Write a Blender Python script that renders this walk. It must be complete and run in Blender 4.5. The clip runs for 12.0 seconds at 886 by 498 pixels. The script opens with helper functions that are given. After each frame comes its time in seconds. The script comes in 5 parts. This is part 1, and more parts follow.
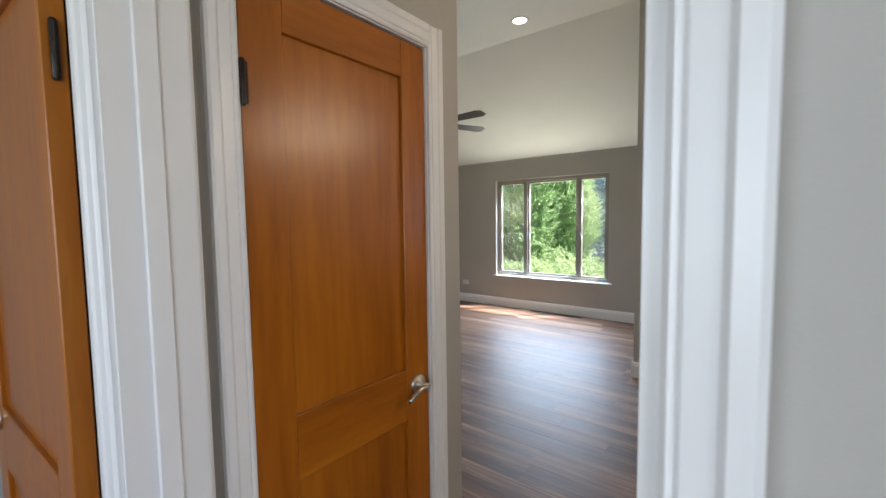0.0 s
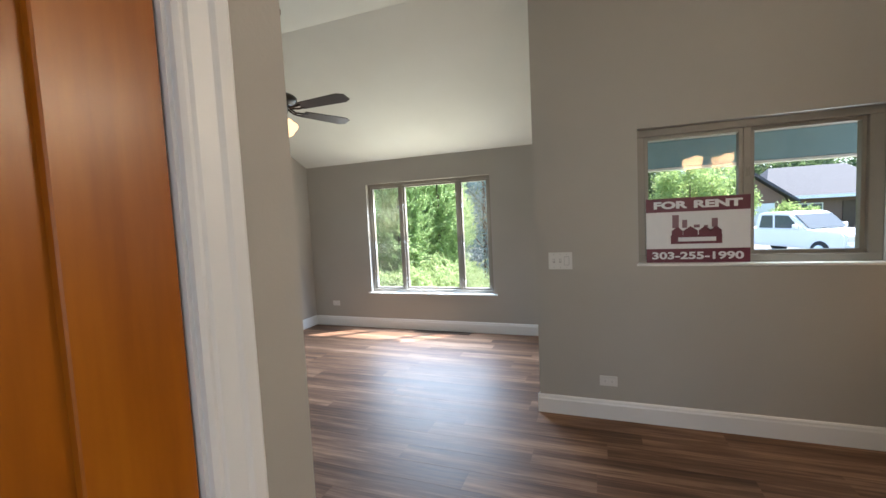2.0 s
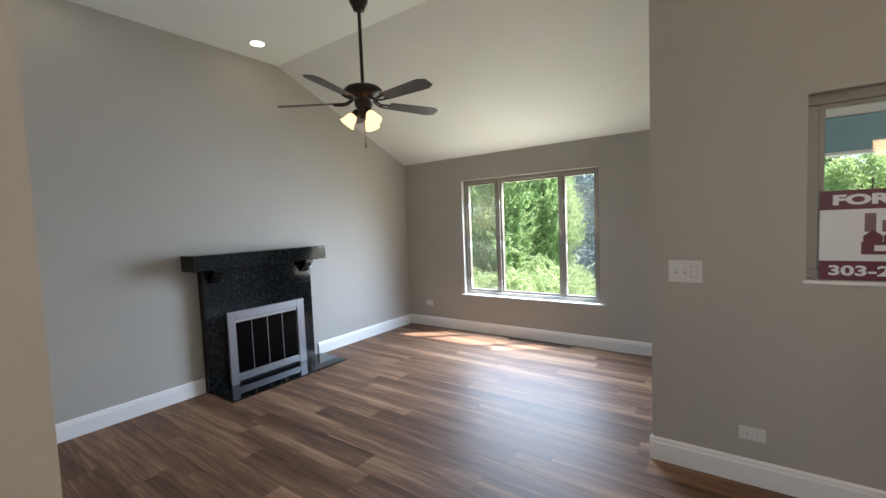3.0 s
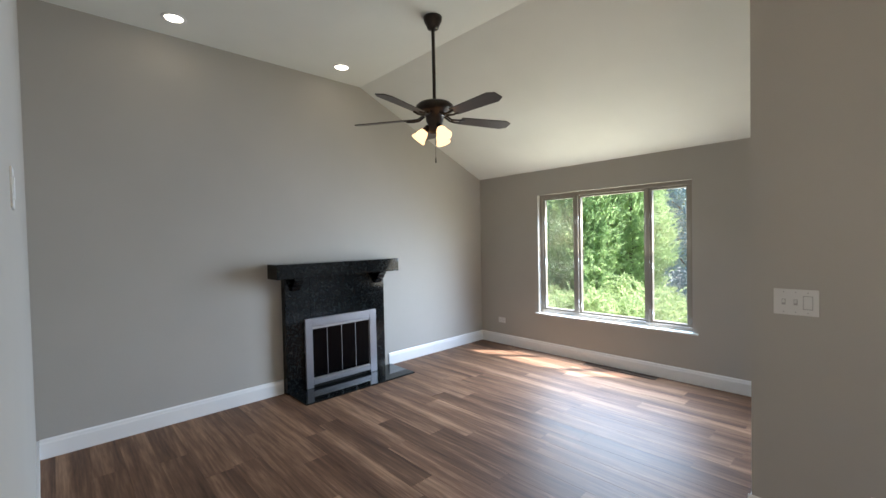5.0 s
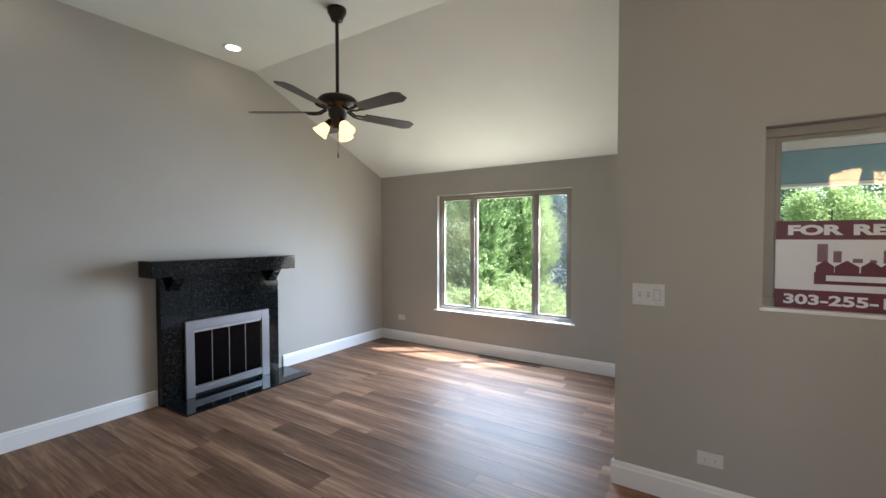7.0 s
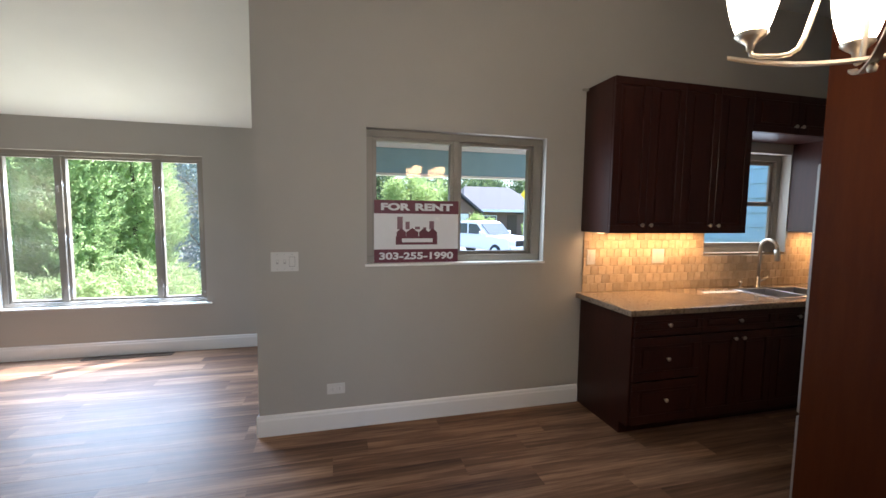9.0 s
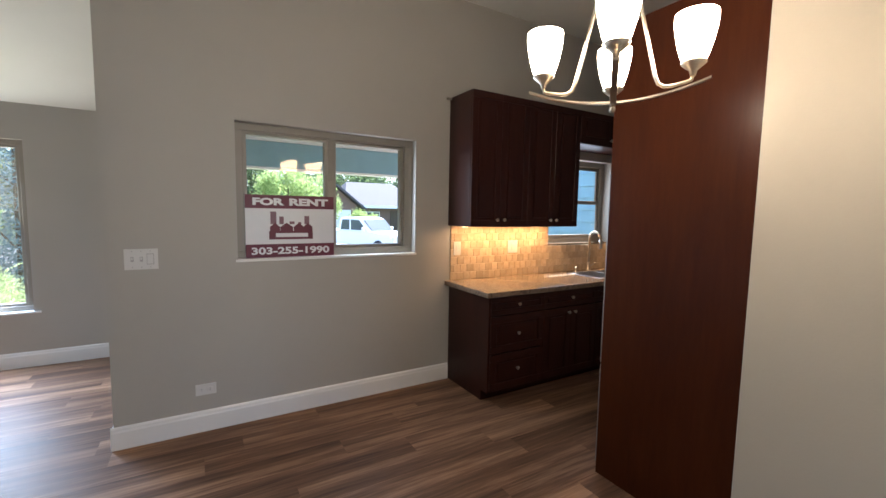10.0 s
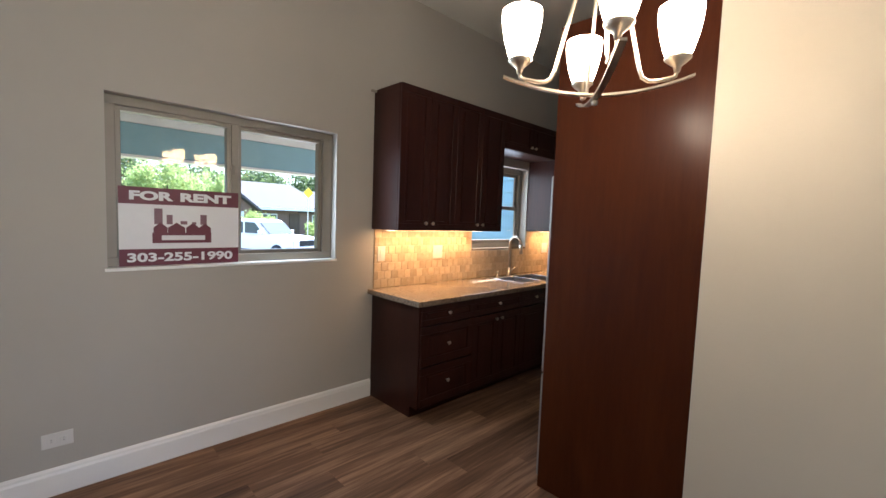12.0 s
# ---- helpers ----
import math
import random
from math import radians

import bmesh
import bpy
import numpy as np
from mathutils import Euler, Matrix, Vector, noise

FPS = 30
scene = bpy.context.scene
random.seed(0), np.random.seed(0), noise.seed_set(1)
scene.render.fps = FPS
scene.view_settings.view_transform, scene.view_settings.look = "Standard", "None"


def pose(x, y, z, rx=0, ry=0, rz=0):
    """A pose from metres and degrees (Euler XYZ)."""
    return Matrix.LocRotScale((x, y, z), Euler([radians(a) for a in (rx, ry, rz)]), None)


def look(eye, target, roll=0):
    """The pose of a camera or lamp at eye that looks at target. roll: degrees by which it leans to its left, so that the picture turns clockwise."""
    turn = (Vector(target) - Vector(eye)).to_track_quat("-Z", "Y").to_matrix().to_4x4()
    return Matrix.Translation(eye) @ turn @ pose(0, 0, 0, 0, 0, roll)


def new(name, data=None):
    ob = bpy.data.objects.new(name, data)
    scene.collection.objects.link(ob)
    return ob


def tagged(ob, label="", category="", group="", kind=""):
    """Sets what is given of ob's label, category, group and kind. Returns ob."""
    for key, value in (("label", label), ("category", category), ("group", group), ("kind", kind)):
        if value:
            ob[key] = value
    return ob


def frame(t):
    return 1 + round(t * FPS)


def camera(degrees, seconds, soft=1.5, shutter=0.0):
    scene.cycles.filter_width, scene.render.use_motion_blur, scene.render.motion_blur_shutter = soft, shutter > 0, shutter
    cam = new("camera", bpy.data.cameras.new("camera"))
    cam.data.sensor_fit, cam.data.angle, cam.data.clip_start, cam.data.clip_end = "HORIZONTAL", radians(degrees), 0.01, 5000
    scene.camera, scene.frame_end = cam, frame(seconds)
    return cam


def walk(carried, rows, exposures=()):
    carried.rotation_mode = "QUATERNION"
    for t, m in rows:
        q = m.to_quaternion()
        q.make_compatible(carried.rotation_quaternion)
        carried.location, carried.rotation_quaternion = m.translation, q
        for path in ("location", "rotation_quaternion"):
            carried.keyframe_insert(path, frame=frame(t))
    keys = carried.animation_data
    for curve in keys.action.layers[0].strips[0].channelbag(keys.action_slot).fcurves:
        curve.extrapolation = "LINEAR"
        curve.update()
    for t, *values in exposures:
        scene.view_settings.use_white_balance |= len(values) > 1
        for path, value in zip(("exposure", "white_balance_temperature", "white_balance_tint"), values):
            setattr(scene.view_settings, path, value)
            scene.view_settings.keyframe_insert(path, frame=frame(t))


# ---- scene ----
# camera and walk
cam = camera(93.8, 12.0, shutter=0.06)
PATH = [
    (0, (0.035, 0.199, 1.462), (-1.206, 1.762, 1.325), -0.8),
    (0.3, (-0.17, 0.263, 1.474), (-1.179, 1.985, 1.341), -0.9),
    (0.6, (-0.299, 0.321, 1.483), (-1.131, 2.134, 1.349), -1.3),
    (1, (-0.356, 0.43, 1.497), (-1.072, 2.292, 1.356), -2.0),
    (1.5, (-0.401, 0.7, 1.525), (-1.052, 2.586, 1.388), -2.6),
    (2, (-0.455, 0.943, 1.555), (-1.161, 2.808, 1.412), -2.8),
    (2.5, (-0.503, 1.183, 1.583), (-1.397, 2.966, 1.428), -2.8),
    (3, (-0.473, 1.366, 1.541), (-1.636, 2.987, 1.415), -2.3),
    (3.5, (-0.44, 1.445, 1.549), (-1.788, 2.917, 1.423), -2.0),
    (5.5, (-0.437, 1.494, 1.548), (-1.893, 2.866, 1.517), -1.0),
    (6, (-0.433, 1.485, 1.549), (-1.841, 2.905, 1.522), -0.5),
    (6.5, (-0.43, 1.474, 1.548), (-1.729, 2.994, 1.515), -0.1),
    (8.5, (-0.424, 1.302, 1.526), (-0.327, 3.294, 1.377), 0.4),
    (9, (-0.411, 1.251, 1.529), (0.094, 3.179, 1.36), 0.7),
    (9.5, (-0.39, 1.114, 1.521), (0.425, 2.933, 1.35), 0.8),
    (10, (-0.424, 1.019, 1.523), (0.59, 2.734, 1.345), 1.0),
    (10.5, (-0.427, 0.964, 1.518), (0.698, 2.61, 1.353), 1.3),
    (11, (-0.429, 1.044, 1.529), (0.799, 2.614, 1.365), 1.8),
    (11.5, (-0.451, 1.184, 1.527), (0.863, 2.684, 1.374), 2.0),
    (12, (-0.435, 1.327, 1.503), (0.949, 2.763, 1.36), 2.1),
]
EXPOSURE = 2.1
walk(cam, [(t, look(e, g, r)) for t, e, g, r in PATH], exposures=[(t, EXPOSURE + d, 6050 if t < 8 else 5800, 14 if t < 8 else 16) for t, d in ((0, -0.04), (1.5, 0.20), (2.5, -0.05), (3.5, 0.06), (6.5, 0.06), (8.5, 0.18), (10, 0.40), (12, 0.58))])

# world, sun, large lights
SUN_EL, SUN_TO = 60.0, (0.80, 0.60)
world = bpy.data.worlds.new("world")
scene.world = world
world.use_nodes = True
wn = world.node_tree.nodes
sky = wn.new("ShaderNodeTexSky")
sky.sky_type, sky.sun_disc = "NISHITA", False
sky.sun_elevation, sky.sun_rotation = radians(SUN_EL), math.atan2(SUN_TO[0], SUN_TO[1])
world.node_tree.links.new(sky.outputs[0], wn["Background"].inputs[0])
wn["Background"].inputs[1].default_value = 0.15

sun_data = bpy.data.lights.new("sun", "SUN")
sun_data.energy, sun_data.angle, sun_data.color = 5.0, radians(0.53), (1.0, 0.97, 0.91)
c, s = math.cos(radians(SUN_EL)), math.sin(radians(SUN_EL))
sun = new("sun", sun_data)
sun.matrix_world = look((0, 0, 0), (-SUN_TO[0] * c, -SUN_TO[1] * c, -s))


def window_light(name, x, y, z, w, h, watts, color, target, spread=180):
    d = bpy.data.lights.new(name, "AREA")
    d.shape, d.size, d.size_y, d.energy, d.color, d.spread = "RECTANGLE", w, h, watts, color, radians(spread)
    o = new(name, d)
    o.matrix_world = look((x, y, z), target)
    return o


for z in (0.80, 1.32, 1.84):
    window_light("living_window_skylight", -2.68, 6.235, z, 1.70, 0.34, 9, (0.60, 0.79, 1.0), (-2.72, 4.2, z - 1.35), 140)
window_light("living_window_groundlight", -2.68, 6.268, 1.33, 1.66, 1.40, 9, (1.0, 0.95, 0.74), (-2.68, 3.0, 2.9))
window_light("dining_window_skylight", 0.78, 4.21, 1.63, 0.52, 0.76, 2.6, (0.80, 0.94, 1.0), (0.78, 0, 1.5))
window_light("kitchen_window_skylight", 3.1, 4.24, 1.66, 0.8, 0.8, 1.5, (0.84, 0.95, 1.0), (3.1, 0, 1.4))
# South opening and lamp are added, unseen, to brighten the dining wall.
window_light("unseen_bedroom_daylight", -0.6, -2.55, 1.5, 1.5, 1.2, 7, (0.84, 0.92, 1.0), (-0.6, 2, 1.5))
# East lamp stands for an unseen bedroom window, placed to light the door casing.
window_light("unseen_bedroom_daylight", 1.66, -1.3, 1.5, 1.3, 1.15, 5.5, (0.86, 0.91, 1.0), (-0.8, 0.3, 1.4))


# materials
def mat(name, rough=0.5, metal=0.0):
    m = bpy.data.materials.new(name)
    m.use_nodes = True
    b = m.node_tree.nodes["Principled BSDF"]
    b.inputs["Roughness"].default_value = rough
    b.inputs["Metallic"].default_value = metal
    return m, m.node_tree.nodes, m.node_tree.links, b


def coords(n, l, scale=(1, 1, 1), kind="Object", rand=False):
    tc = n.new("ShaderNodeTexCoord")
    mp = n.new("ShaderNodeMapping")
    mp.inputs["Scale"].default_value = scale
    l.new(tc.outputs[kind], mp.inputs[0])
    if rand:
        oi = n.new("ShaderNodeObjectInfo")
        mu = n.new("ShaderNodeMath")
        mu.operation = "MULTIPLY"
        mu.inputs[1].default_value = 37.0
        l.new(oi.outputs["Random"], mu.inputs[0])
        cx = n.new("ShaderNodeCombineXYZ")
        for i in range(3):
            l.new(mu.outputs[0], cx.inputs[i])
        l.new(cx.outputs[0], mp.inputs["Location"])
    return mp.outputs[0]


def noise_tex(n, l, vec, scale, detail=4, rough=0.55):
    t = n.new("ShaderNodeTexNoise")
    t.inputs["Scale"].default_value, t.inputs["Detail"].default_value, t.inputs["Roughness"].default_value = scale, detail, rough
    l.new(vec, t.inputs["Vector"])
    return t.outputs["Fac"]


def ramp(n, l, fac, stops):
    r = n.new("ShaderNodeValToRGB")
    els = r.color_ramp.elements
    while len(els) < len(stops):
        els.new(0.5)
    for e, (p, c) in zip(els, stops):
        e.position, e.color = p, (*c, 1)
    l.new(fac, r.inputs[0])
    return r.outputs[0]


def bump(n, l, b, height, strength, dist=0.002):
    bn = n.new("ShaderNodeBump")
    bn.inputs["Strength"].default_value, bn.inputs["Distance"].default_value = strength, dist
    l.new(height, bn.inputs["Height"])
    l.new(bn.outputs[0], b.inputs["Normal"])


def vary(n, l, fac, lo, hi):
    m = n.new("ShaderNodeMapRange")
    m.inputs["To Min"].default_value, m.inputs["To Max"].default_value = lo, hi
    l.new(fac, m.inputs[0])
    return m.outputs[0]


def painted(name, color, rough, peel=0.25, scale=120.0, soil=0.06):
    m, n, l, b = mat(name, rough)
    v = coords(n, l)
    big = noise_tex(n, l, v, 1.3, 3)
    lo = tuple(c * (1 - soil) for c in color)
    l.new(ramp(n, l, big, [(0.3, lo), (0.7, color)]), b.inputs["Base Color"])
    fine = noise_tex(n, l, v, scale, 3)
    patch = noise_tex(n, l, v, scale * 0.22, 2)
    mix = n.new("ShaderNodeMix")
    mix.inputs["Factor"].default_value = 0.6
    l.new(fine, mix.inputs["A"])
    l.new(patch, mix.inputs["B"])
    bump(n, l, b, mix.outputs["Result"], peel, 0.003)
    l.new(vary(n, l, big, rough - 0.06, rough + 0.06), b.inputs["Roughness"])
    return m


def plain(name, color, rough=0.5, metal=0.0, grain=40.0, amount=0.12):
    m, n, l, b = mat(name, rough, metal)
    v = coords(n, l)
    f = noise_tex(n, l, v, grain, 4)
    lo = tuple(c * (1 - amount) for c in color)
    l.new(ramp(n, l, f, [(0.3, lo), (0.7, color)]), b.inputs["Base Color"])
    l.new(vary(n, l, f, max(0.02, rough - 0.05), rough + 0.05), b.inputs["Roughness"])
    return m


def emitter(name, color, strength):
    m = bpy.data.materials.new(name)
    m.use_nodes = True
    n, l = m.node_tree.nodes, m.node_tree.links
    n.remove(n["Principled BSDF"])
    e = n.new("ShaderNodeEmission")
    e.inputs[0].default_value, e.inputs[1].default_value = (*color, 1), strength
    l.new(e.outputs[0], n["Material Output"].inputs[0])
    return m


def wooden(name, dark, mid, light, rough, stretch, scale=6.0, coat=0.0, rand=False, axis="Z", bumpy=0.15):
    m, n, l, b = mat(name, rough)
    sc = {"X": (stretch, 1, 1), "Y": (1, stretch, 1), "Z": (1, 1, stretch)}[axis]
    v = coords(n, l, sc, rand=rand)
    f1 = noise_tex(n, l, v, scale, 6, 0.6)
    f2 = noise_tex(n, l, v, scale * 9, 4, 0.6)
    mx = n.new("ShaderNodeMix")
    mx.inputs["Factor"].default_value = 0.35
    l.new(f1, mx.inputs["A"])
    l.new(f2, mx.inputs["B"])
    col = ramp(n, l, mx.outputs["Result"], [(0.34, dark), (0.5, mid), (0.67, light)])
    l.new(col, b.inputs["Base Color"])
    bump(n, l, b, f2, bumpy, 0.0008)
    l.new(vary(n, l, f1, rough - 0.07, rough + 0.07), b.inputs["Roughness"])
    b.inputs["Coat Weight"].default_value = coat
    b.inputs["Coat Roughness"].default_value = 0.22
    return m, n, l, b, col


WALL = painted("greige_wall_paint", (0.43, 0.406, 0.362), 0.72, 0.35)
BEIGE = painted("beige_wall_paint", (0.44, 0.395, 0.315), 0.72, 0.35)
CEIL = painted("white_ceiling_paint", (0.78, 0.78, 0.72), 0.85, 0.3)
TRIM = painted("white_trim_paint", (0.80, 0.79, 0.77), 0.35, 0.05, 30, 0.03)
PLASTIC = plain("white_plastic", (0.66, 0.65, 0.62), 0.35, 0, 10, 0.03)
PLATE_GAP = plain("plate_gap_plastic", (0.40, 0.39, 0.37), 0.5)
PLASTIC_DK = plain("shadow_slot_plastic", (0.12, 0.12, 0.12), 0.5)
VINYL = plain("almond_window_vinyl", (0.27, 0.245, 0.205), 0.4, 0, 12, 0.05)
VINYL_W = plain("white_window_vinyl", (0.75, 0.75, 0.74), 0.35, 0, 12, 0.04)
NICKEL = plain("brushed_nickel", (0.56, 0.49, 0.39), 0.36, 1.0, 20, 0.05)
FRIDGE = plain("satin_refrigerator_steel", (0.30, 0.29, 0.275), 0.5, 0.6, 90, 0.1)
STEEL = plain("stainless_steel", (0.55, 0.56, 0.57), 0.3, 1.0, 90, 0.1)
BRONZE = plain("oil_rubbed_bronze", (0.035, 0.026, 0.02), 0.38, 0.6, 60, 0.3)
FRAME_GREY = plain("grey_metal_door_frame", (0.34, 0.34, 0.36), 0.35, 0.7, 120, 0.12)
BLADE = wooden("dark_fan_blade_wood", (0.03, 0.022, 0.018), (0.05, 0.038, 0.03), (0.07, 0.055, 0.045), 0.4, 0.1, 20, axis="X")[0]
DOORWOOD = wooden("orange_stained_alder", (0.23, 0.060, 0.002), (0.34, 0.098, 0.003), (0.44, 0.142, 0.005), 0.32, 0.10, 4, 0.10, bumpy=0.08)[0]
DOORWOOD_H = wooden("orange_stained_alder_rail", (0.23, 0.060, 0.002), (0.34, 0.098, 0.003), (0.44, 0.142, 0.005), 0.32, 0.10, 4, 0.10, axis="Y", bumpy=0.08)[0]
CHERRY = wooden("dark_cherry_cabinet", (0.019, 0.0048, 0.0032), (0.030, 0.0076, 0.0048), (0.042, 0.0112, 0.0066), 0.38, 0.12, 6, 0.1)[0]
PANELWOOD = wooden("dark_cherry_panel", (0.029, 0.0062, 0.0017), (0.043, 0.0097, 0.0023), (0.057, 0.0140, 0.0036), 0.36, 0.12, 5, 0.1)[0]

for m_ in (CHERRY, PANELWOOD):
    m_.node_tree.nodes["Principled BSDF"].inputs["Specular IOR Level"].default_value = 0.25
PANELWOOD.node_tree.nodes["Principled BSDF"].inputs["Specular IOR Level"].default_value = 0.12
for m_ in (DOORWOOD, DOORWOOD_H):
    m_.node_tree.nodes["Principled BSDF"].inputs["Specular IOR Level"].default_value = 0.45


def floor_material():
    m, n, l, b, col = wooden("brown_vinyl_plank", (0.052, 0.027, 0.017), (0.150, 0.081, 0.048), (0.36, 0.215, 0.13), 0.49, 0.055, 6, 0.0, rand=True, axis="X", bumpy=0.1)
    oi = n.new("ShaderNodeObjectInfo")
    hv = n.new("ShaderNodeHueSaturation")
    l.new(vary(n, l, oi.outputs["Random"], 0.88, 1.14), hv.inputs["Value"])
    l.new(col, hv.inputs["Color"])
    l.new(hv.outputs[0], b.inputs["Base Color"])
    b.inputs["Specular IOR Level"].default_value = 0.14
    return m


FLOOR = floor_material()


def granite(name, base, spots, rough, scale):
    m, n, l, b = mat(name, rough)
    v = coords(n, l)
    vo = n.new("ShaderNodeTexVoronoi")
    vo.inputs["Scale"].default_value = scale
    l.new(v, vo.inputs["Vector"])
    no = noise_tex(n, l, v, scale * 0.6, 6, 0.7)
    mx = n.new("ShaderNodeMix")
    mx.inputs["Factor"].default_value = 0.55
    l.new(vo.outputs["Distance"], mx.inputs["A"])
    l.new(no, mx.inputs["B"])
    l.new(ramp(n, l, mx.outputs["Result"], [(0.25, base), (0.50, base), (0.66, spots), (0.80, base)]), b.inputs["Base Color"])
    return m


BLACK_GRANITE = granite("black_polished_granite", (0.0025, 0.003, 0.0035), (0.016, 0.019, 0.018), 0.08, 60)
BLACK_GRANITE.node_tree.nodes["Principled BSDF"].inputs["Specular IOR Level"].default_value = 0.25
COUNTER = granite("beige_granite", (0.29, 0.225, 0.155), (0.15, 0.105, 0.07), 0.15, 90)

COUNTER_EDGE = granite("chiselled_granite_edge", (0.20, 0.145, 0.095), (0.07, 0.045, 0.03), 0.5, 60)


def tile_material():
    m, n, l, b = mat("tumbled_travertine", 0.5)
    v = coords(n, l, rand=True)
    f = noise_tex(n, l, v, 18, 5, 0.6)
    col = ramp(n, l, f, [(0.3, (0.50, 0.36, 0.22)), (0.55, (0.58, 0.44, 0.29)), (0.75, (0.64, 0.51, 0.36))])
    oi = n.new("ShaderNodeObjectInfo")
    hv = n.new("ShaderNodeHueSaturation")
    l.new(vary(n, l, oi.outputs["Random"], 0.76, 1.10), hv.inputs["Value"])
    l.new(col, hv.inputs["Color"])
    l.new(hv.outputs[0], b.inputs["Base Color"])
    bump(n, l, b, noise_tex(n, l, v, 60, 4), 0.3, 0.001)
    return m


TILE = tile_material()
GROUT = plain("sand_grout", (0.55, 0.43, 0.29), 0.85, 0, 200, 0.15)


def glass_material():
    m = bpy.data.materials.new("window_glass")
    m.use_nodes = True
    n, l = m.node_tree.nodes, m.node_tree.links
    n.remove(n["Principled BSDF"])
    tr, gl, mx, fr = (n.new(k) for k in ("ShaderNodeBsdfTransparent", "ShaderNodeBsdfGlossy", "ShaderNodeMixShader", "ShaderNodeFresnel"))
    tr.inputs[0].default_value = (0.93, 0.97, 0.95, 1)
    gl.inputs["Roughness"].default_value = 0.0
    gl.inputs["Color"].default_value = (0.62, 0.46, 0.30, 1)
    fr.inputs[0].default_value = 1.52
    l.new(fr.outputs[0], mx.inputs[0])
    l.new(tr.outputs[0], mx.inputs[1])
    l.new(gl.outputs[0], mx.inputs[2])
    l.new(mx.outputs[0], n["Material Output"].inputs[0])
    return m


GLASS = glass_material()
def screen_material():
    m = bpy.data.materials.new("insect_screen")
    m.use_nodes = True
    n, l = m.node_tree.nodes, m.node_tree.links
    n.remove(n["Principled BSDF"])
    tr, df, mx = (n.new(k) for k in ("ShaderNodeBsdfTransparent", "ShaderNodeBsdfDiffuse", "ShaderNodeMixShader"))
    df.inputs[0].default_value = (0.5, 0.53, 0.55, 1)
    mx.inputs[0].default_value = 0.12
    l.new(tr.outputs[0], mx.inputs[1])
    l.new(df.outputs[0], mx.inputs[2])
    l.new(mx.outputs[0], n["Material Output"].inputs[0])
    return m


SCREEN = screen_material()
DARK_GLASS = plain("dark_fireplace_glass", (0.0015, 0.0015, 0.002), 0.10, 0, 5, 0.2)
DARK_GLASS.node_tree.nodes["Principled BSDF"].inputs["Specular IOR Level"].default_value = 0.12
MATT_BLACK = plain("matt_black", (0.012, 0.011, 0.01), 0.9)
SHADE_LIT = emitter("lit_frosted_glass_shade", (1.0, 0.80, 0.54), 11.0)
FAN_LIT = emitter("lit_amber_glass_shade", (1.0, 0.56, 0.25), 0.60)
CAN_LIT = emitter("lit_recessed_lamp", (1.0, 0.88, 0.66), 3.8)
LED = emitter("warm_under_cabinet_led", (1.0, 0.62, 0.28), 5.0)
SIGN_WHITE = plain("white_sign_board", (0.74, 0.74, 0.76), 0.4, 0, 20, 0.03)
SIGN_RED = plain("maroon_sign_ink", (0.12, 0.012, 0.03), 0.45, 0, 20, 0.08)
SIGN_GREY = plain("mauve_sign_ink", (0.20, 0.10, 0.125), 0.45, 0, 20, 0.05)
TEAL = plain("teal_exterior_paint", (0.24, 0.41, 0.48), 0.6, 0, 6, 0.1)
SOFFIT = plain("white_exterior_paint", (0.72, 0.74, 0.74), 0.6, 0, 6, 0.06)
RUBBER = plain("black_rubber", (0.02, 0.02, 0.02), 0.8)
WHITE_CAR = plain("white_car_paint", (0.80, 0.80, 0.80), 0.2, 0, 3, 0.02)
CAR_GLASS = plain("tinted_car_glass", (0.06, 0.075, 0.085), 0.08)
SHINGLE = plain("grey_asphalt_shingle", (0.078, 0.075, 0.083), 0.9, 0, 9, 0.35)
TANBRICK = plain("tan_house_wall", (0.17, 0.11, 0.085), 0.85, 0, 7, 0.25)
YELLOW = plain("yellow_sign_paint", (0.8, 0.55, 0.02), 0.5)
CONCRETE = plain("pale_concrete", (0.46, 0.44, 0.41), 0.9, 0, 2.2, 0.2)
ASPHALT = plain("grey_asphalt", (0.16, 0.16, 0.16), 0.9, 0, 30, 0.3)
GRASS = plain("lawn_ground", (0.11, 0.15, 0.04), 0.95, 0, 3.0, 0.45)
BARK = plain("brown_bark", (0.10, 0.07, 0.05), 0.9, 0, 20, 0.4)


def leaf_material(name, a, b_, c_):
    m, n, l, b = mat(name, 0.55)
    g = n.new("ShaderNodeNewGeometry")
    l.new(ramp(n, l, g.outputs["Random Per Island"], [(0.0, a), (0.5, b_), (1.0, c_)]), b.inputs["Base Color"])
    tl = n.new("ShaderNodeBsdfTranslucent")
    tl.inputs[0].default_value = (*c_, 1)
    mx = n.new("ShaderNodeMixShader")
    mx.inputs[0].default_value = 0.58
    l.new(b.outputs[0], mx.inputs[1])
    l.new(tl.outputs[0], mx.inputs[2])
    l.new(mx.outputs[0], n["Material Output"].inputs[0])
    return m


LEAF_JUNIPER = leaf_material("juniper_foliage", (0.14, 0.23, 0.08), (0.27, 0.41, 0.13), (0.46, 0.58, 0.27))
LEAF_LOW = leaf_material("low_juniper_foliage", (0.15, 0.25, 0.08), (0.29, 0.42, 0.15), (0.48, 0.54, 0.27))
LEAF_BLUE = leaf_material("blue_spruce_foliage", (0.07, 0.14, 0.14), (0.12, 0.22, 0.24), (0.20, 0.30, 0.34))
LEAF_TREE = leaf_material("broadleaf_foliage", (0.11, 0.20, 0.05), (0.20, 0.31, 0.08), (0.34, 0.43, 0.16))
LEAF_FAR = leaf_material("distant_foliage", (0.04, 0.08, 0.03), (0.07, 0.12, 0.05), (0.11, 0.16, 0.07))


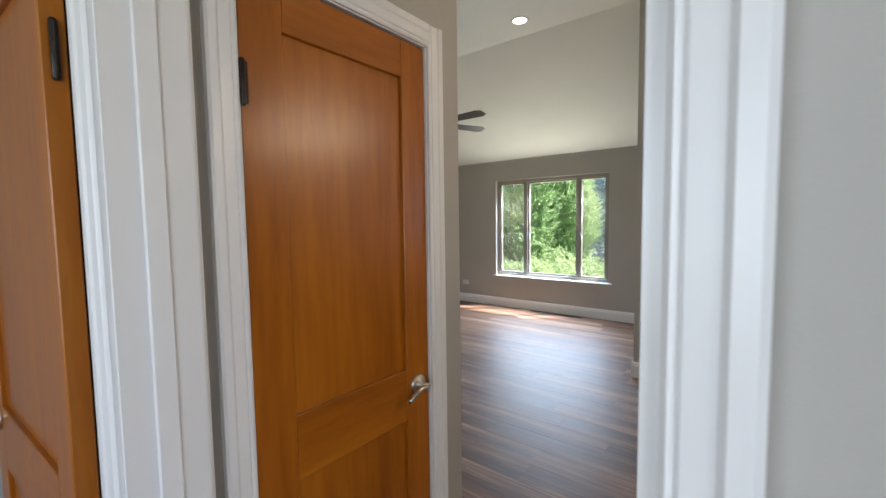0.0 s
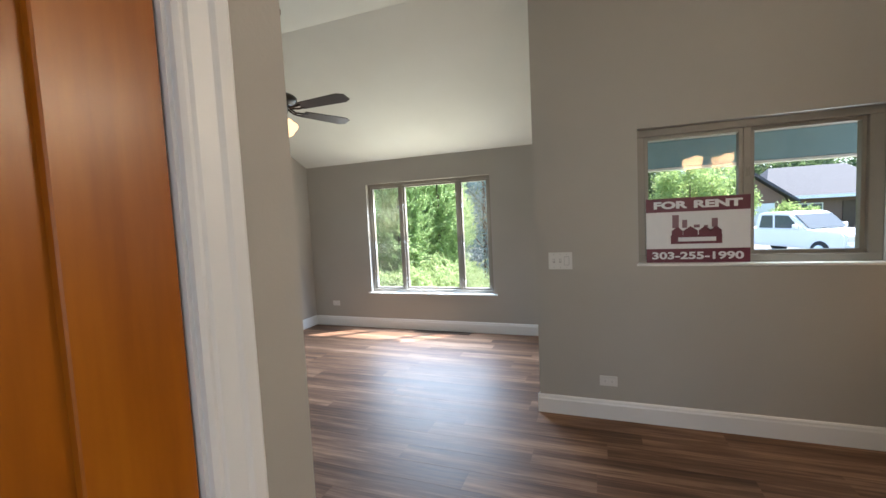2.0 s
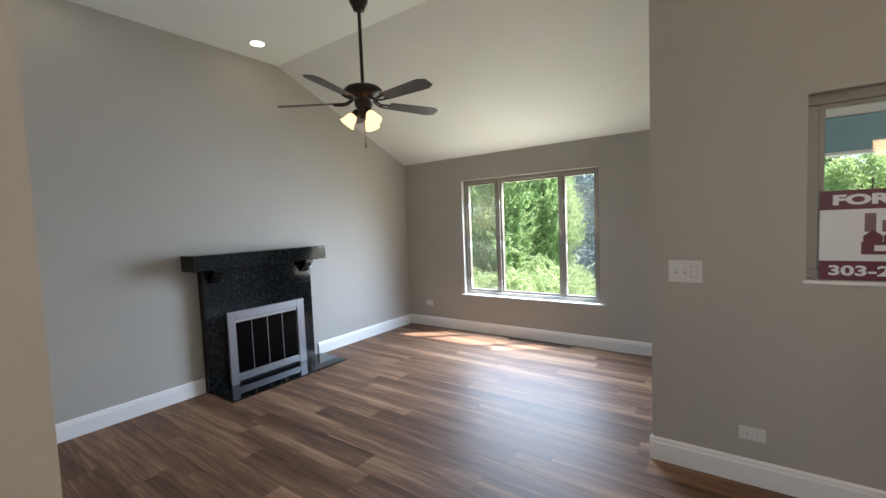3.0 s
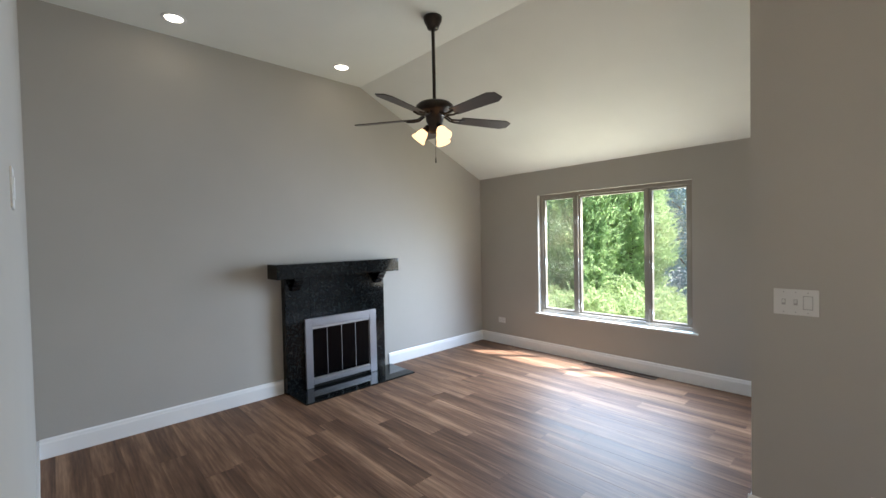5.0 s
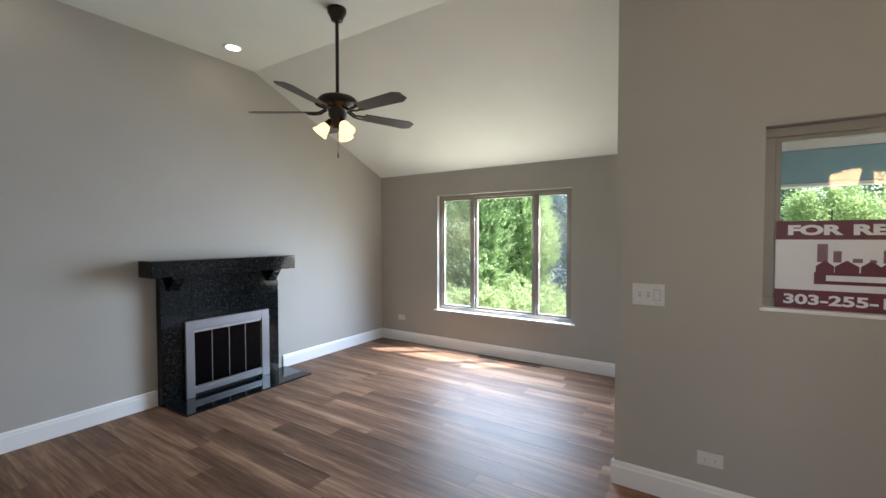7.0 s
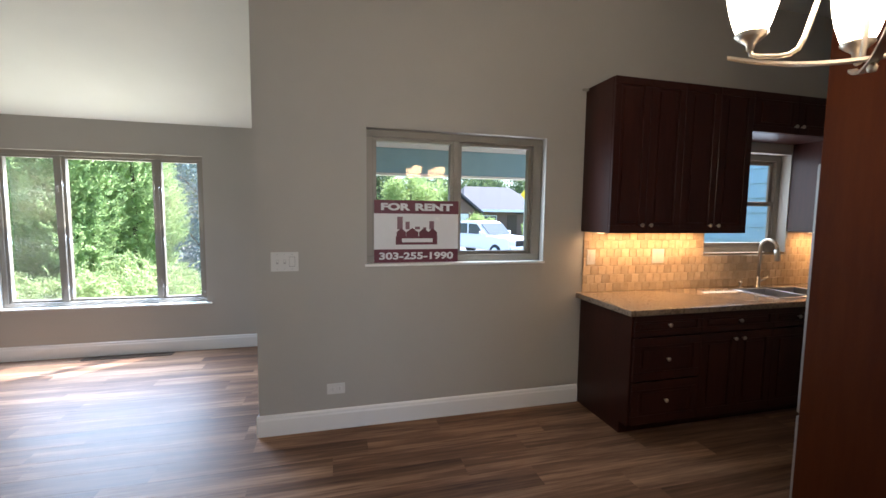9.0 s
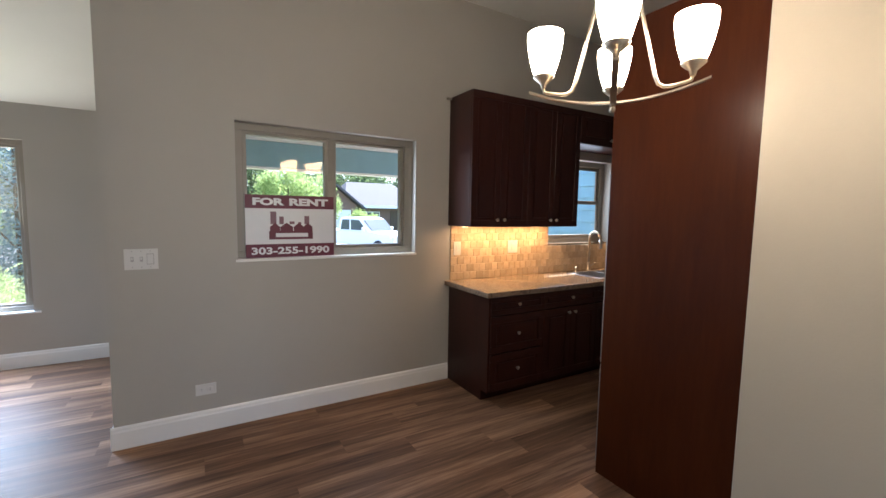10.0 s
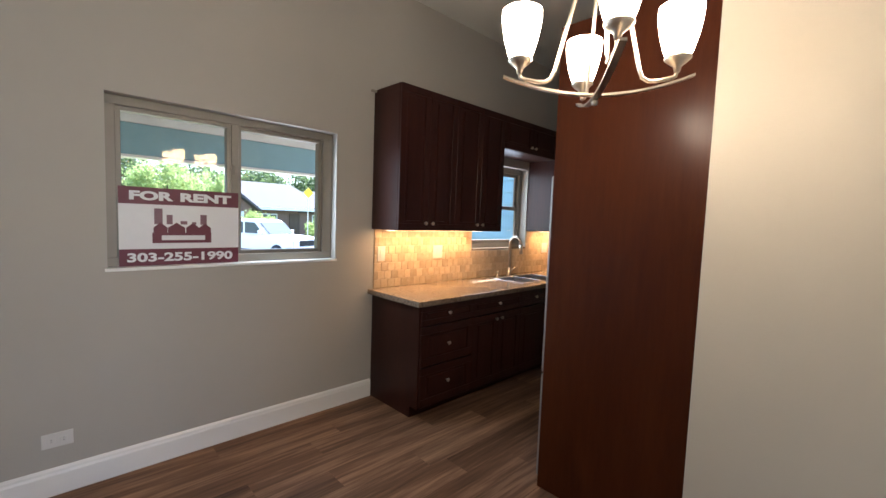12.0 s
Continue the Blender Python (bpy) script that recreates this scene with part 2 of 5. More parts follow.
# mesh helpers
def box(bm, lo, hi, bev=0.0, seg=1):
    m = Matrix.LocRotScale(((lo[0] + hi[0]) / 2, (lo[1] + hi[1]) / 2, (lo[2] + hi[2]) / 2), None, (hi[0] - lo[0], hi[1] - lo[1], hi[2] - lo[2]))
    r = bmesh.ops.create_cube(bm, size=1, matrix=m)
    if bev:
        es = list({e for v in r["verts"] for e in v.link_edges})
        bmesh.ops.bevel(bm, geom=es, offset=bev, segments=seg, affect="EDGES", profile=0.7)
    return bm


def bx(lo, hi, bev=0.0, seg=1):
    return box(bmesh.new(), lo, hi, bev, seg)


def prism(bm, pts, axis, a, b):
    """Extrudes a polygon of the two other coordinates along an axis from a to b."""
    def at(p, q):
        return {"x": (q, p[0], p[1]), "y": (p[0], q, p[1]), "z": (p[0], p[1], q)}[axis]
    v0 = [bm.verts.new(at(p, a)) for p in pts]
    v1 = [bm.verts.new(at(p, b)) for p in pts]
    k = len(pts)
    fs = [bm.faces.new(v0), bm.faces.new(v1)] + [bm.faces.new((v0[i], v0[(i + 1) % k], v1[(i + 1) % k], v1[i])) for i in range(k)]
    bmesh.ops.recalc_face_normals(bm, faces=fs)
    return bm


def lathe(bm, prof, n=20, m=Matrix()):
    """Turns a profile of (radius, height) round the z axis of m."""
    rings = []
    for r, z in prof:
        if r < 1e-5:
            rings.append([bm.verts.new(m @ Vector((0, 0, z)))])
        else:
            rings.append([bm.verts.new(m @ Vector((r * math.cos(2 * math.pi * i / n), r * math.sin(2 * math.pi * i / n), z))) for i in range(n)])
    fs = []
    for p, q in zip(rings, rings[1:]):
        for i in range(n):
            j = (i + 1) % n
            c = [p[i % len(p)], p[j % len(p)], q[j % len(q)], q[i % len(q)]]
            c = [v for k, v in enumerate(c) if v not in c[:k]]
            if len(c) > 2:
                fs.append(bm.faces.new(c))
    for f in fs:
        f.smooth = True
    bmesh.ops.recalc_face_normals(bm, faces=fs)
    return bm


def tube(bm, pts, r, n=8):
    """A round bar along points, with closed ends."""
    pts = [Vector(p) for p in pts]
    rings = []
    up = Vector((0.31, 0.17, 0.94))
    for i, p in enumerate(pts):
        d = (pts[min(i + 1, len(pts) - 1)] - pts[max(i - 1, 0)]).normalized()
        u = d.cross(up).normalized()
        w = d.cross(u)
        rings.append([bm.verts.new(p + r * (math.cos(2 * math.pi * k / n) * u + math.sin(2 * math.pi * k / n) * w)) for k in range(n)])
    fs = [bm.faces.new(rings[0]), bm.faces.new(rings[-1])]
    for a, b in zip(rings, rings[1:]):
        for k in range(n):
            f = bm.faces.new((a[k], a[(k + 1) % n], b[(k + 1) % n], b[k]))
            f.smooth = True
            fs.append(f)
    bmesh.ops.recalc_face_normals(bm, faces=fs)
    return bm


def mesh(name, bm, material):
    me = bpy.data.meshes.new(name)
    bm.to_mesh(me)
    bm.free()
    me.materials.append(material)
    return me


def part(name, bm, material, parent=None, label=""):
    """Links a bmesh as one mesh object under a thing or a part."""
    ob = new(name, mesh(name, bm, material))
    if parent:
        ob.parent = parent
        ob.matrix_parent_inverse = parent.matrix_basis.inverted() if parent.parent is None else (parent.parent.matrix_basis @ parent.matrix_parent_inverse @ parent.matrix_basis).inverted()
    if label:
        tagged(ob, label)
    return ob


def thing(name, place, label, category, group="", kind=""):
    ob = new(name)
    ob.empty_display_size = 0.1
    ob.location = place
    ob.matrix_basis = Matrix.Translation(place)
    return tagged(ob, label, category, group, kind)


def structure(name, bm, material, label, category):
    return tagged(part(name, bm, material), label, category, kind="structure")

# plan
WX, WY, DY, DX = -4.61, 6.21, 4.15, -0.87
CZ, RIDGE, EAVE = 3.33, 4.15, 2.425
DW = (-0.197, 1.151, 1.172, 2.108)
LW = (-3.593, -1.764, 0.535, 2.103)
FZ = 0.016
KW = (2.68, 3.61, 1.21, 2.10)


def wall_y(name, x0, x1, y0, y1, z1, holes, label, mat_=WALL):
    """A wall along x with holes (xa, xb, za, zb), one closed shell."""
    bm = bmesh.new()
    xs = sorted({x0, x1, *(q for h in holes for q in h[:2])})
    zs = sorted({0, z1, *(q for h in holes for q in h[2:])})
    nx, nz = len(xs) - 1, len(zs) - 1

    def full(i, k):
        if not (0 <= i < nx and 0 <= k < nz):
            return False
        mx, mz = (xs[i] + xs[i + 1]) / 2, (zs[k] + zs[k + 1]) / 2
        return not any(a < mx < b and c < mz < d for a, b, c, d in holes)
    vs = {(i, j, k): bm.verts.new((xs[i], (y0, y1)[j], zs[k])) for i in range(nx + 1) for j in (0, 1) for k in range(nz + 1)}
    for i in range(nx):
        for k in range(nz):
            if not full(i, k):
                continue
            for j in (0, 1):
                bm.faces.new([vs[q] for q in ((i, j, k), (i + 1, j, k), (i + 1, j, k + 1), (i, j, k + 1))])
            for di, dk, a, b in ((-1, 0, (i, k), (i, k + 1)), (1, 0, (i + 1, k), (i + 1, k + 1)), (0, -1, (i, k), (i + 1, k)), (0, 1, (i, k + 1), (i + 1, k + 1))):
                if not full(i + di, k + dk):
                    bm.faces.new([vs[q] for q in ((a[0], 0, a[1]), (b[0], 0, b[1]), (b[0], 1, b[1]), (a[0], 1, a[1]))])
    bmesh.ops.delete(bm, geom=[v for v in bm.verts if not v.link_faces], context="VERTS")
    bmesh.ops.recalc_face_normals(bm, faces=bm.faces[:])
    return structure(name, bm, mat_, label, "wall")


bm = bmesh.new()
prism(bm, [(1.30, 0), (WY + 0.15, 0), (WY + 0.15, EAVE + 0.03), (WY, EAVE + 0.03), (RIDGE, CZ + 0.03), (1.30, CZ + 0.03)], "x", WX - 0.15, WX)
structure("wall_west", bm, WALL, "greige painted living room wall behind the fireplace", "wall")
wall_y("wall_north_living", WX, -0.762, WY, WY + 0.15, EAVE + 0.03, [LW], "greige painted wall round the picture window")
bm = bmesh.new()
prism(bm, [(DY, 0), (WY, 0), (WY, EAVE + 0.03), (RIDGE + 0.02, CZ + 0.03), (DY, CZ + 0.03)], "x", -0.912, -0.762)
structure("wall_return", bm, WALL, "greige painted return wall between living and dining room", "wall")
wall_y("wall_north_dining", -0.762, 5.1, DY, DY + 0.15, CZ + 0.03, [DW, KW], "greige painted dining and kitchen wall with two windows")
structure("wall_south_living", prism(bmesh.new(), [(WX, 1.30), (DX, 1.30), (DX, 1.436), (WX, 1.365)], "z", 0, CZ + 0.03), WALL, "greige painted back wall of the living room", "wall")
bm = bmesh.new()
box(bm, (DX - 0.115, 0.515, 0), (DX, 0.635, CZ + 0.03))
box(bm, (DX - 0.115, 1.268, 0), (DX, 1.30, CZ + 0.03))
box(bm, (DX - 0.115, 0.635, 2.035), (DX, 1.268, CZ + 0.03))
structure("wall_hall_west", bm, WALL, "greige painted hall wall round the closet door", "wall")
OP = (-0.80, 0.008)
wall_y("wall_doorway", -2.3, 1.7, 0.385, 0.515, CZ + 0.03, [(OP[0], OP[1], 0, 2.04)], "grey painted wall with the open doorway")
structure("wall_hall_east", bx((-0.012, 0.515, 0), (0.08, 1.02, CZ + 0.03), 0.004), WALL, "greige painted hall wall ending in a corner", "wall")
structure("wall_dining_south", bx((0.08, 0.90, 0), (1.535, 1.02, CZ + 0.03)), WALL, "greige painted wall behind the dining nook", "wall")
structure("wall_dining_east", bx((1.42, 1.02, 0), (1.535, 1.79, CZ + 0.03), 0.004), BEIGE, "beige wall beside the tall refrigerator panel", "wall")
structure("wall_kitchen_south", bx((1.535, 1.67, 0), (5.1, 1.79, CZ + 0.03)), WALL, "plain painted kitchen wall", "wall")
structure("wall_kitchen_east", bx((5.1, 1.67, 0), (5.22, DY + 0.15, CZ + 0.03)), WALL, "plain painted kitchen end wall", "wall")
structure("wall_closet_back", bx((DX - 0.75, 0.515, 0), (DX - 0.65, 1.30, CZ + 0.03)), WALL, "plain closet back wall", "wall")
structure("wall_bedroom_west", bx((-2.42, -2.72, 0), (-2.3, 0.515, 2.7)), WALL, "plain painted bedroom wall", "wall")
wall_y("wall_bedroom_south", -2.3, 1.7, -2.72, -2.6, 2.7, [(-1.35, 0.15, 0.9, 2.1)], "plain painted bedroom wall with an added, unseen window opening")
bm = bmesh.new()
for lo, hi in (((-2.72, 0), (-1.95, 2.7)), ((-0.65, 0), (0.515, 2.7)), ((-1.95, 0), (-0.65, 0.92)), ((-1.95, 2.08), (-0.65, 2.7))):
    box(bm, (1.7, lo[0], lo[1]), (1.82, hi[0], hi[1]))
structure("wall_bedroom_east", bm, WALL, "plain painted bedroom wall with an added, unseen window opening", "wall")
structure("ceiling_bedroom", bx((-2.42, -2.72, 2.7), (1.82, 0.385, 2.8)), CEIL, "white bedroom ceiling", "ceiling")
structure("ceiling", bx((WX - 0.15, 0.385, CZ), (5.22, RIDGE, CZ + 0.1)), CEIL, "white flat ceiling over living room and dining room", "ceiling")
bm = bmesh.new()
SL = (CZ - EAVE) / (WY - RIDGE)
prism(bm, [(RIDGE, CZ), (WY + 0.15, EAVE - 0.15 * SL + 0.0), (WY + 0.15, EAVE - 0.15 * SL + 0.1), (RIDGE, CZ + 0.1)], "x", WX - 0.15, -0.762)
structure("ceiling_slope", bm, CEIL, "white sloping ceiling falling to the window wall", "ceiling")
structure("roof_kitchen", bx((-0.762, RIDGE, CZ + 0.03), (5.22, DY + 0.3, CZ + 0.1)), CEIL, "plain roof edge over the dining wall", "roof")
structure("subfloor", bx((WX - 0.15, -2.72, -0.12), (5.22, WY + 0.15, -0.012)), GROUT, "floor slab under the planks", "floor")


# baseboards and casings
def skirting(name, axis, a, b, at, side):
    """A baseboard from a to b along an axis, standing at the wall face `at`, to its side (+1 or -1)."""
    t = 0.015 * side
    prof = [(at, FZ), (at + t, FZ), (at + t, 0.125), (at + t * 0.75, 0.137), (at + t * 0.7, 0.148), (at + t * 0.3, 0.158), (at, 0.160)]
    bm = prism(bmesh.new(), prof, axis, a, b)
    return structure(name, bm, TRIM, "white painted baseboard along the wall", "baseboard")


skirting("baseboard", "y", 1.381, 3.155, WX, 1)
skirting("baseboard", "y", 4.465, WY - 0.015, WX, 1)
skirting("baseboard", "x", WX, -0.912, WY, -1)
skirting("baseboard", "x", -0.927, 1.49, DY, -1)
skirting("baseboard", "y", DY - 0.0, WY - 0.015, -0.912, -1)
structure("baseboard", prism(bmesh.new(), [(WX + 0.015, 1.3653), (DX, 1.436), (DX, 1.451), (WX + 0.015, 1.3803)], "z", FZ, 0.158), TRIM, "white painted baseboard along the wall", "baseboard")
skirting("baseboard", "y", 1.355, 1.451, DX, 1)
skirting("baseboard", "y", 0.515, 1.035, -0.012, -1)
skirting("baseboard", "x", -0.012, 1.405, 1.02, 1)
skirting("baseboard", "y", 1.02, 1.79, 1.42, -1)
skirting("baseboard", "x", -2.3, OP[0] - 0.075, 0.385, -1)
skirting("baseboard", "x", OP[1] + 0.06, 1.7, 0.385, -1)

CAS = [(0.0, 0.0), (0.0, 0.008), (0.006, 0.011), (0.012, 0.009), (0.016, 0.012), (0.040, 0.014), (0.046, 0.018), (0.062, 0.019), (0.068, 0.015), (0.068, 0.0)]


def casing_x(parent, face, side, y0, y1, z1, w=1.0):
    """Moulded casing round an opening in a wall of constant x."""
    for y, d in ((y0, -1), (y1, 1)):
        part("casing_leg", prism(bmesh.new(), [(face + side * t, y + d * u * w) for u, t in CAS], "z", FZ, z1 + 0.068), TRIM, parent)
    part("casing_head", prism(bmesh.new(), [(face + side * t, z1 + u) for u, t in CAS], "y", y0, y1), TRIM, parent)


def casing_y(parent, face, side, x0, x1, z1, w0=1.0, w1=1.0):
    for x, d, w in ((x0, -1, w0), (x1, 1, w1)):
        if not w:
            continue
        part("casing_leg", prism(bmesh.new(), [(x + d * u * w, face + side * t) for u, t in CAS], "z", FZ, z1 + 0.068), TRIM, parent)
    part("casing_head", prism(bmesh.new(), [(face + side * t, z1 + u) for u, t in CAS], "x", x0, x1), TRIM, parent)


def door_leaf(bm_out, w, h, t):
    """Parts of a two-panel shaker leaf standing on z=0, its face in the plane y=0 looking to -y, hinged at x=0."""
    st, top, lock, bot = 0.105, 0.115, 0.17, 0.22
    lockz = 0.80
    parts = []
    for x0, x1 in ((0, st), (w - st, w)):
        parts.append(("stile", bx((x0, 0, 0.008), (x1, t, h), 0.002), DOORWOOD))
    for z0, z1 in ((0.008, bot), (lockz, lockz + lock), (h - top, h)):
        parts.append(("rail", bx((st, 0.0, z0), (w - st, t, z1), 0.002), DOORWOOD_H))
    for z0, z1 in ((bot, lockz), (lockz + lock, h - top)):
        parts.append(("panel", bx((st, 0.011, z0), (w - st, t - 0.011, z1)), DOORWOOD))
    return parts


def lever_handle(parent, m):
    """A nickel lever with a round rose; its local -y is away from the door."""
    h = part("door_handle", lathe(bmesh.new(), [(0, -0.002), (0.032, -0.002), (0.033, 0.004), (0.027, 0.010), (0.013, 0.014), (0.012, 0.045), (0, 0.047)], 20, m @ pose(0, 0, 0, 90)), NICKEL, parent, "satin nickel lever handle")
    pts = [(0, -0.043, 0), (-0.014, -0.048, 0.004), (-0.030, -0.050, 0.007), (-0.048, -0.050, 0.003), (-0.062, -0.048, -0.006), (-0.074, -0.044, -0.018), (-0.084, -0.040, -0.022)]
    part("lever", tube(bmesh.new(), [m @ Vector(p) for p in pts], 0.0085, 10), NICKEL, h)
    return h


def hinge(parent, m):
    h = part("hinge", lathe(bmesh.new(), [(0, -0.052), (0.005, -0.05), (0.0065, -0.046), (0.0065, 0.046), (0.005, 0.05), (0, 0.052)], 12, m), BRONZE, parent, "dark bronze hinge")
    bm = bmesh.new()
    box(bm, (-0.012, -0.002, -0.045), (0.012, 0.0015, 0.045), 0.0008)
    bm.transform(m)
    part("leaf", bm, BRONZE, h)


# closet door with its frame, closed
door = thing("door_closet", (DX, 0.95, 0), "closed orange-stained two-panel wooden closet door in white casing", "door", kind="structure")
M = Matrix.Translation((DX - 0.006, 0.648, 0.012)) @ pose(0, 0, 0, 0, 0, 90)
for nm, b, mt in door_leaf(None, 0.608, 2.008, 0.035):
    b.transform(M)
    part(nm, b, mt, door)
casing_x(door, DX, 1, 0.640, 1.263, 2.028)
for y0, y1 in ((0.635, 0.645), (1.258, 1.268)):
    part("jamb", bx((DX - 0.115, y0, 0), (DX, y1, 2.025)), TRIM, door)
part("head_jamb", bx((DX - 0.115, 0.645, 2.025), (DX, 1.258, 2.035)), TRIM, door)
lever_handle(door, Matrix.Translation((DX - 0.006, 1.200, 0.92)) @ pose(0, 0, 0, 0, 0, 90))
for z in (0.25, 1.765):
    hinge(door, Matrix.Translation((DX + 0.006, 0.648, z)) @ pose(0, 0, 0, 0, 0, 90))

# open doorway and its leaf, folded back against the wall
fr = thing("door_frame", ((OP[0] + OP[1]) / 2, 0.45, 0), "white painted door frame of the open doorway", "door frame", kind="structure")
for x0, x1 in ((OP[0], OP[0] + 0.015), (OP[1] - 0.015, OP[1])):
    part("jamb", bx((x0, 0.385, 0), (x1, 0.515, 2.04)), TRIM, fr)
part("head_jamb", bx((OP[0] + 0.015, 0.385, 2.025), (OP[1] - 0.015, 0.515, 2.04)), TRIM, fr)
for x0, x1 in ((OP[0] + 0.015, OP[0] + 0.026), (OP[1] - 0.026, OP[1] - 0.015)):
    part("stop", bx((x0, 0.43, 0), (x1, 0.465, 2.025), 0.002), TRIM, fr)
casing_y(fr, 0.385, -1, OP[0] + 0.006, OP[1] - 0.006, 2.03, 1.0, 0.5)
casing_y(fr, 0.515, 1, OP[0] + 0.006, OP[1] - 0.006, 2.03, 0.9, 0)
leaf = thing("door_open", (OP[0] - 0.07, 0.33, 0), "orange-stained wooden door standing open against the wall", "door", kind="structure")
M = Matrix.Translation((OP[0] - 0.115, 0.340, 0.012)) @ pose(0, 0, 0, 0, 0, 183) @ Matrix.Translation((0, -0.035, 0))
for nm, b, mt in door_leaf(None, 0.75, 2.008, 0.035):
    b.transform(M)
    part(nm, b, mt, leaf)
lever_handle(leaf, M @ Matrix.Translation((0.69, 0.035, 0.93)) @ pose(0, 0, 0, 0, 0, 180))
for z in (0.25, 1.785):
    hinge(leaf, Matrix.Translation((OP[0] - 0.108, 0.357, z - 0.03)))


# windows
def pane_quad(x0, x1, y, z0, z1):
    """One sheet of glass that faces the room."""
    bm = bmesh.new()
    bm.faces.new([bm.verts.new(p) for p in ((x0, y, z0), (x1, y, z0), (x1, y, z1), (x0, y, z1))])
    return bm


def slider(name, x0, x1, z0, z1, y, stiles, label, frame_mat, w=0.05, right=0.05, depth=0.088):
    """A sliding window in an opening of a wall along x; stiles are the uprights between the panes."""
    win = thing(name, ((x0 + x1) / 2, y, z0), label, "window", kind="structure")
    for nm, lo, hi in (("frame_sill", (x0, z0), (x1, z0 + w)), ("frame_head", (x0, z1 - w), (x1, z1))):
        part(nm, bx((lo[0], y, lo[1]), (hi[0], y + depth, hi[1]), 0.003), frame_mat, win)
    part("frame_jamb", bx((x0, y, z0 + w), (x0 + w, y + depth, z1 - w), 0.003), frame_mat, win)
    part("frame_jamb", bx((x1 - right, y, z0 + w), (x1, y + depth, z1 - w), 0.003), frame_mat, win)
    xs = [x0 + w, *stiles, x1 - right]
    for i, x in enumerate(stiles):
        part("meeting_stile", bx((x - 0.022, y + 0.004, z0 + w), (x + 0.022, y + depth - 0.006, z1 - w), 0.003), frame_mat, win)
    for i, (a, b) in enumerate(zip(xs, xs[1:])):
        yy = y + 0.014 + 0.016 * (i % 2)
        a, b = a + (0.022 if i else 0), b - (0.022 if i < len(xs) - 2 else 0)
        s = 0.024
        sash = bmesh.new()
        for lo, hi in (((a, z0 + w), (b, z0 + w + s)), ((a, z1 - w - s), (b, z1 - w)), ((a, z0 + w + s), (a + s, z1 - w - s)), ((b - s, z0 + w + s), (b, z1 - w - s))):
            box(sash, (lo[0], yy, lo[1]), (hi[0], yy + 0.052, hi[1]), 0.002)
        sh = part("sash", sash, frame_mat, win)
        g = part("pane", pane_quad(a + s - 0.004, b - s + 0.004, yy + 0.040, z0 + w + s - 0.004, z1 - w - s + 0.004), GLASS, sh)
        g.visible_shadow = False
    return win


def ledge(name, x0, x1, z, y0, y1, label, material=TRIM):
    return structure(name, bx((x0, y0, z - 0.018), (x1, y1, z), 0.004, 2), material, label, "window sill")


w1 = slider("window_dining", DW[0], DW[1], DW[2] + 0.004, DW[3], DY + 0.065, [0.462], "almond vinyl sliding window in a deep plaster reveal", VINYL, 0.05, 0.075)
part("latch", bx((0.452, DY + 0.055, 1.74), (0.472, DY + 0.069, 1.80), 0.003), VINYL, w1, "small sash latch")
ledge("window_sill_dining", DW[0] - 0.012, DW[1] + 0.012, DW[2] + 0.003, DY - 0.008, DY + 0.13, "thin white sill of the dining window")
w2 = slider("window_living", LW[0], LW[1], LW[2] + 0.004, LW[3], WY + 0.05, [-3.068, -2.217], "three-lite sliding picture window with almond vinyl frame", VINYL, 0.045, 0.045)
for xa, xb in ((-3.52, -3.09), (-2.195, -1.835)):
    sc = part("insect_screen", bx((xa, WY + 0.141, LW[2] + 0.055), (xb, WY + 0.143, LW[3] - 0.05)), SCREEN, w2, "fine grey insect screen")
    sc.visible_shadow = False
ledge("window_sill_living", LW[0] - 0.05, LW[1] + 0.05, LW[2] + 0.003, WY - 0.02, WY + 0.13, "white sill under the picture window")
part("latch", bx((-3.088, WY + 0.040, 1.70), (-3.072, WY + 0.053, 1.76), 0.003), VINYL, w2, "small sash latch")


def sash_window():
    x0, x1, z0, z1 = KW
    y = DY + 0.085
    win = thing("window_kitchen", ((x0 + x1) / 2, y, z0), "double-hung kitchen window with grey-beige frame above the sink", "window", kind="structure")
    w = 0.055
    for lo, hi in (((x0, z0), (x1, z0 + w)), ((x0, z1 - w), (x1, z1)), ((x0, z0 + w), (x0 + w, z1 - w)), ((x1 - w, z0 + w), (x1, z1 - w))):
        part("frame_member", bx((lo[0], y, lo[1]), (hi[0], y + 0.06, hi[1]), 0.003), VINYL, win)
    zm = 1.655
    for i, (za, zb) in enumerate(((z0 + w, zm + 0.02), (zm - 0.02, z1 - w))):
        yy = y + 0.008 + 0.024 * i
        sash = bmesh.new()
        s = 0.035
        for lo, hi in (((x0 + w, za), (x1 - w, za + s)), ((x0 + w, zb - s), (x1 - w, zb)), ((x0 + w, za + s), (x0 + w + s, zb - s)), ((x1 - w - s, za + s), (x1 - w, zb - s))):
            box(sash, (lo[0], yy, lo[1]), (hi[0], yy + 0.022, hi[1]), 0.002)
        sh = part("sash", sash, VINYL, win)
        g = part("pane", pane_quad(x0 + w + s - 0.004, x1 - w - s + 0.004, yy + 0.010, za + s - 0.004, zb - s + 0.004), GLASS, sh)
        g.visible_shadow = False
    part("latch", bx((3.13, y - 0.004, zm + 0.02), (3.18, y + 0.012, zm + 0.035), 0.003), VINYL, win)
    ledge("window_sill_kitchen", x0, x1, z0 + 0.006, DY - 0.004, y, "pale stone kitchen window sill", COUNTER)


sash_window()


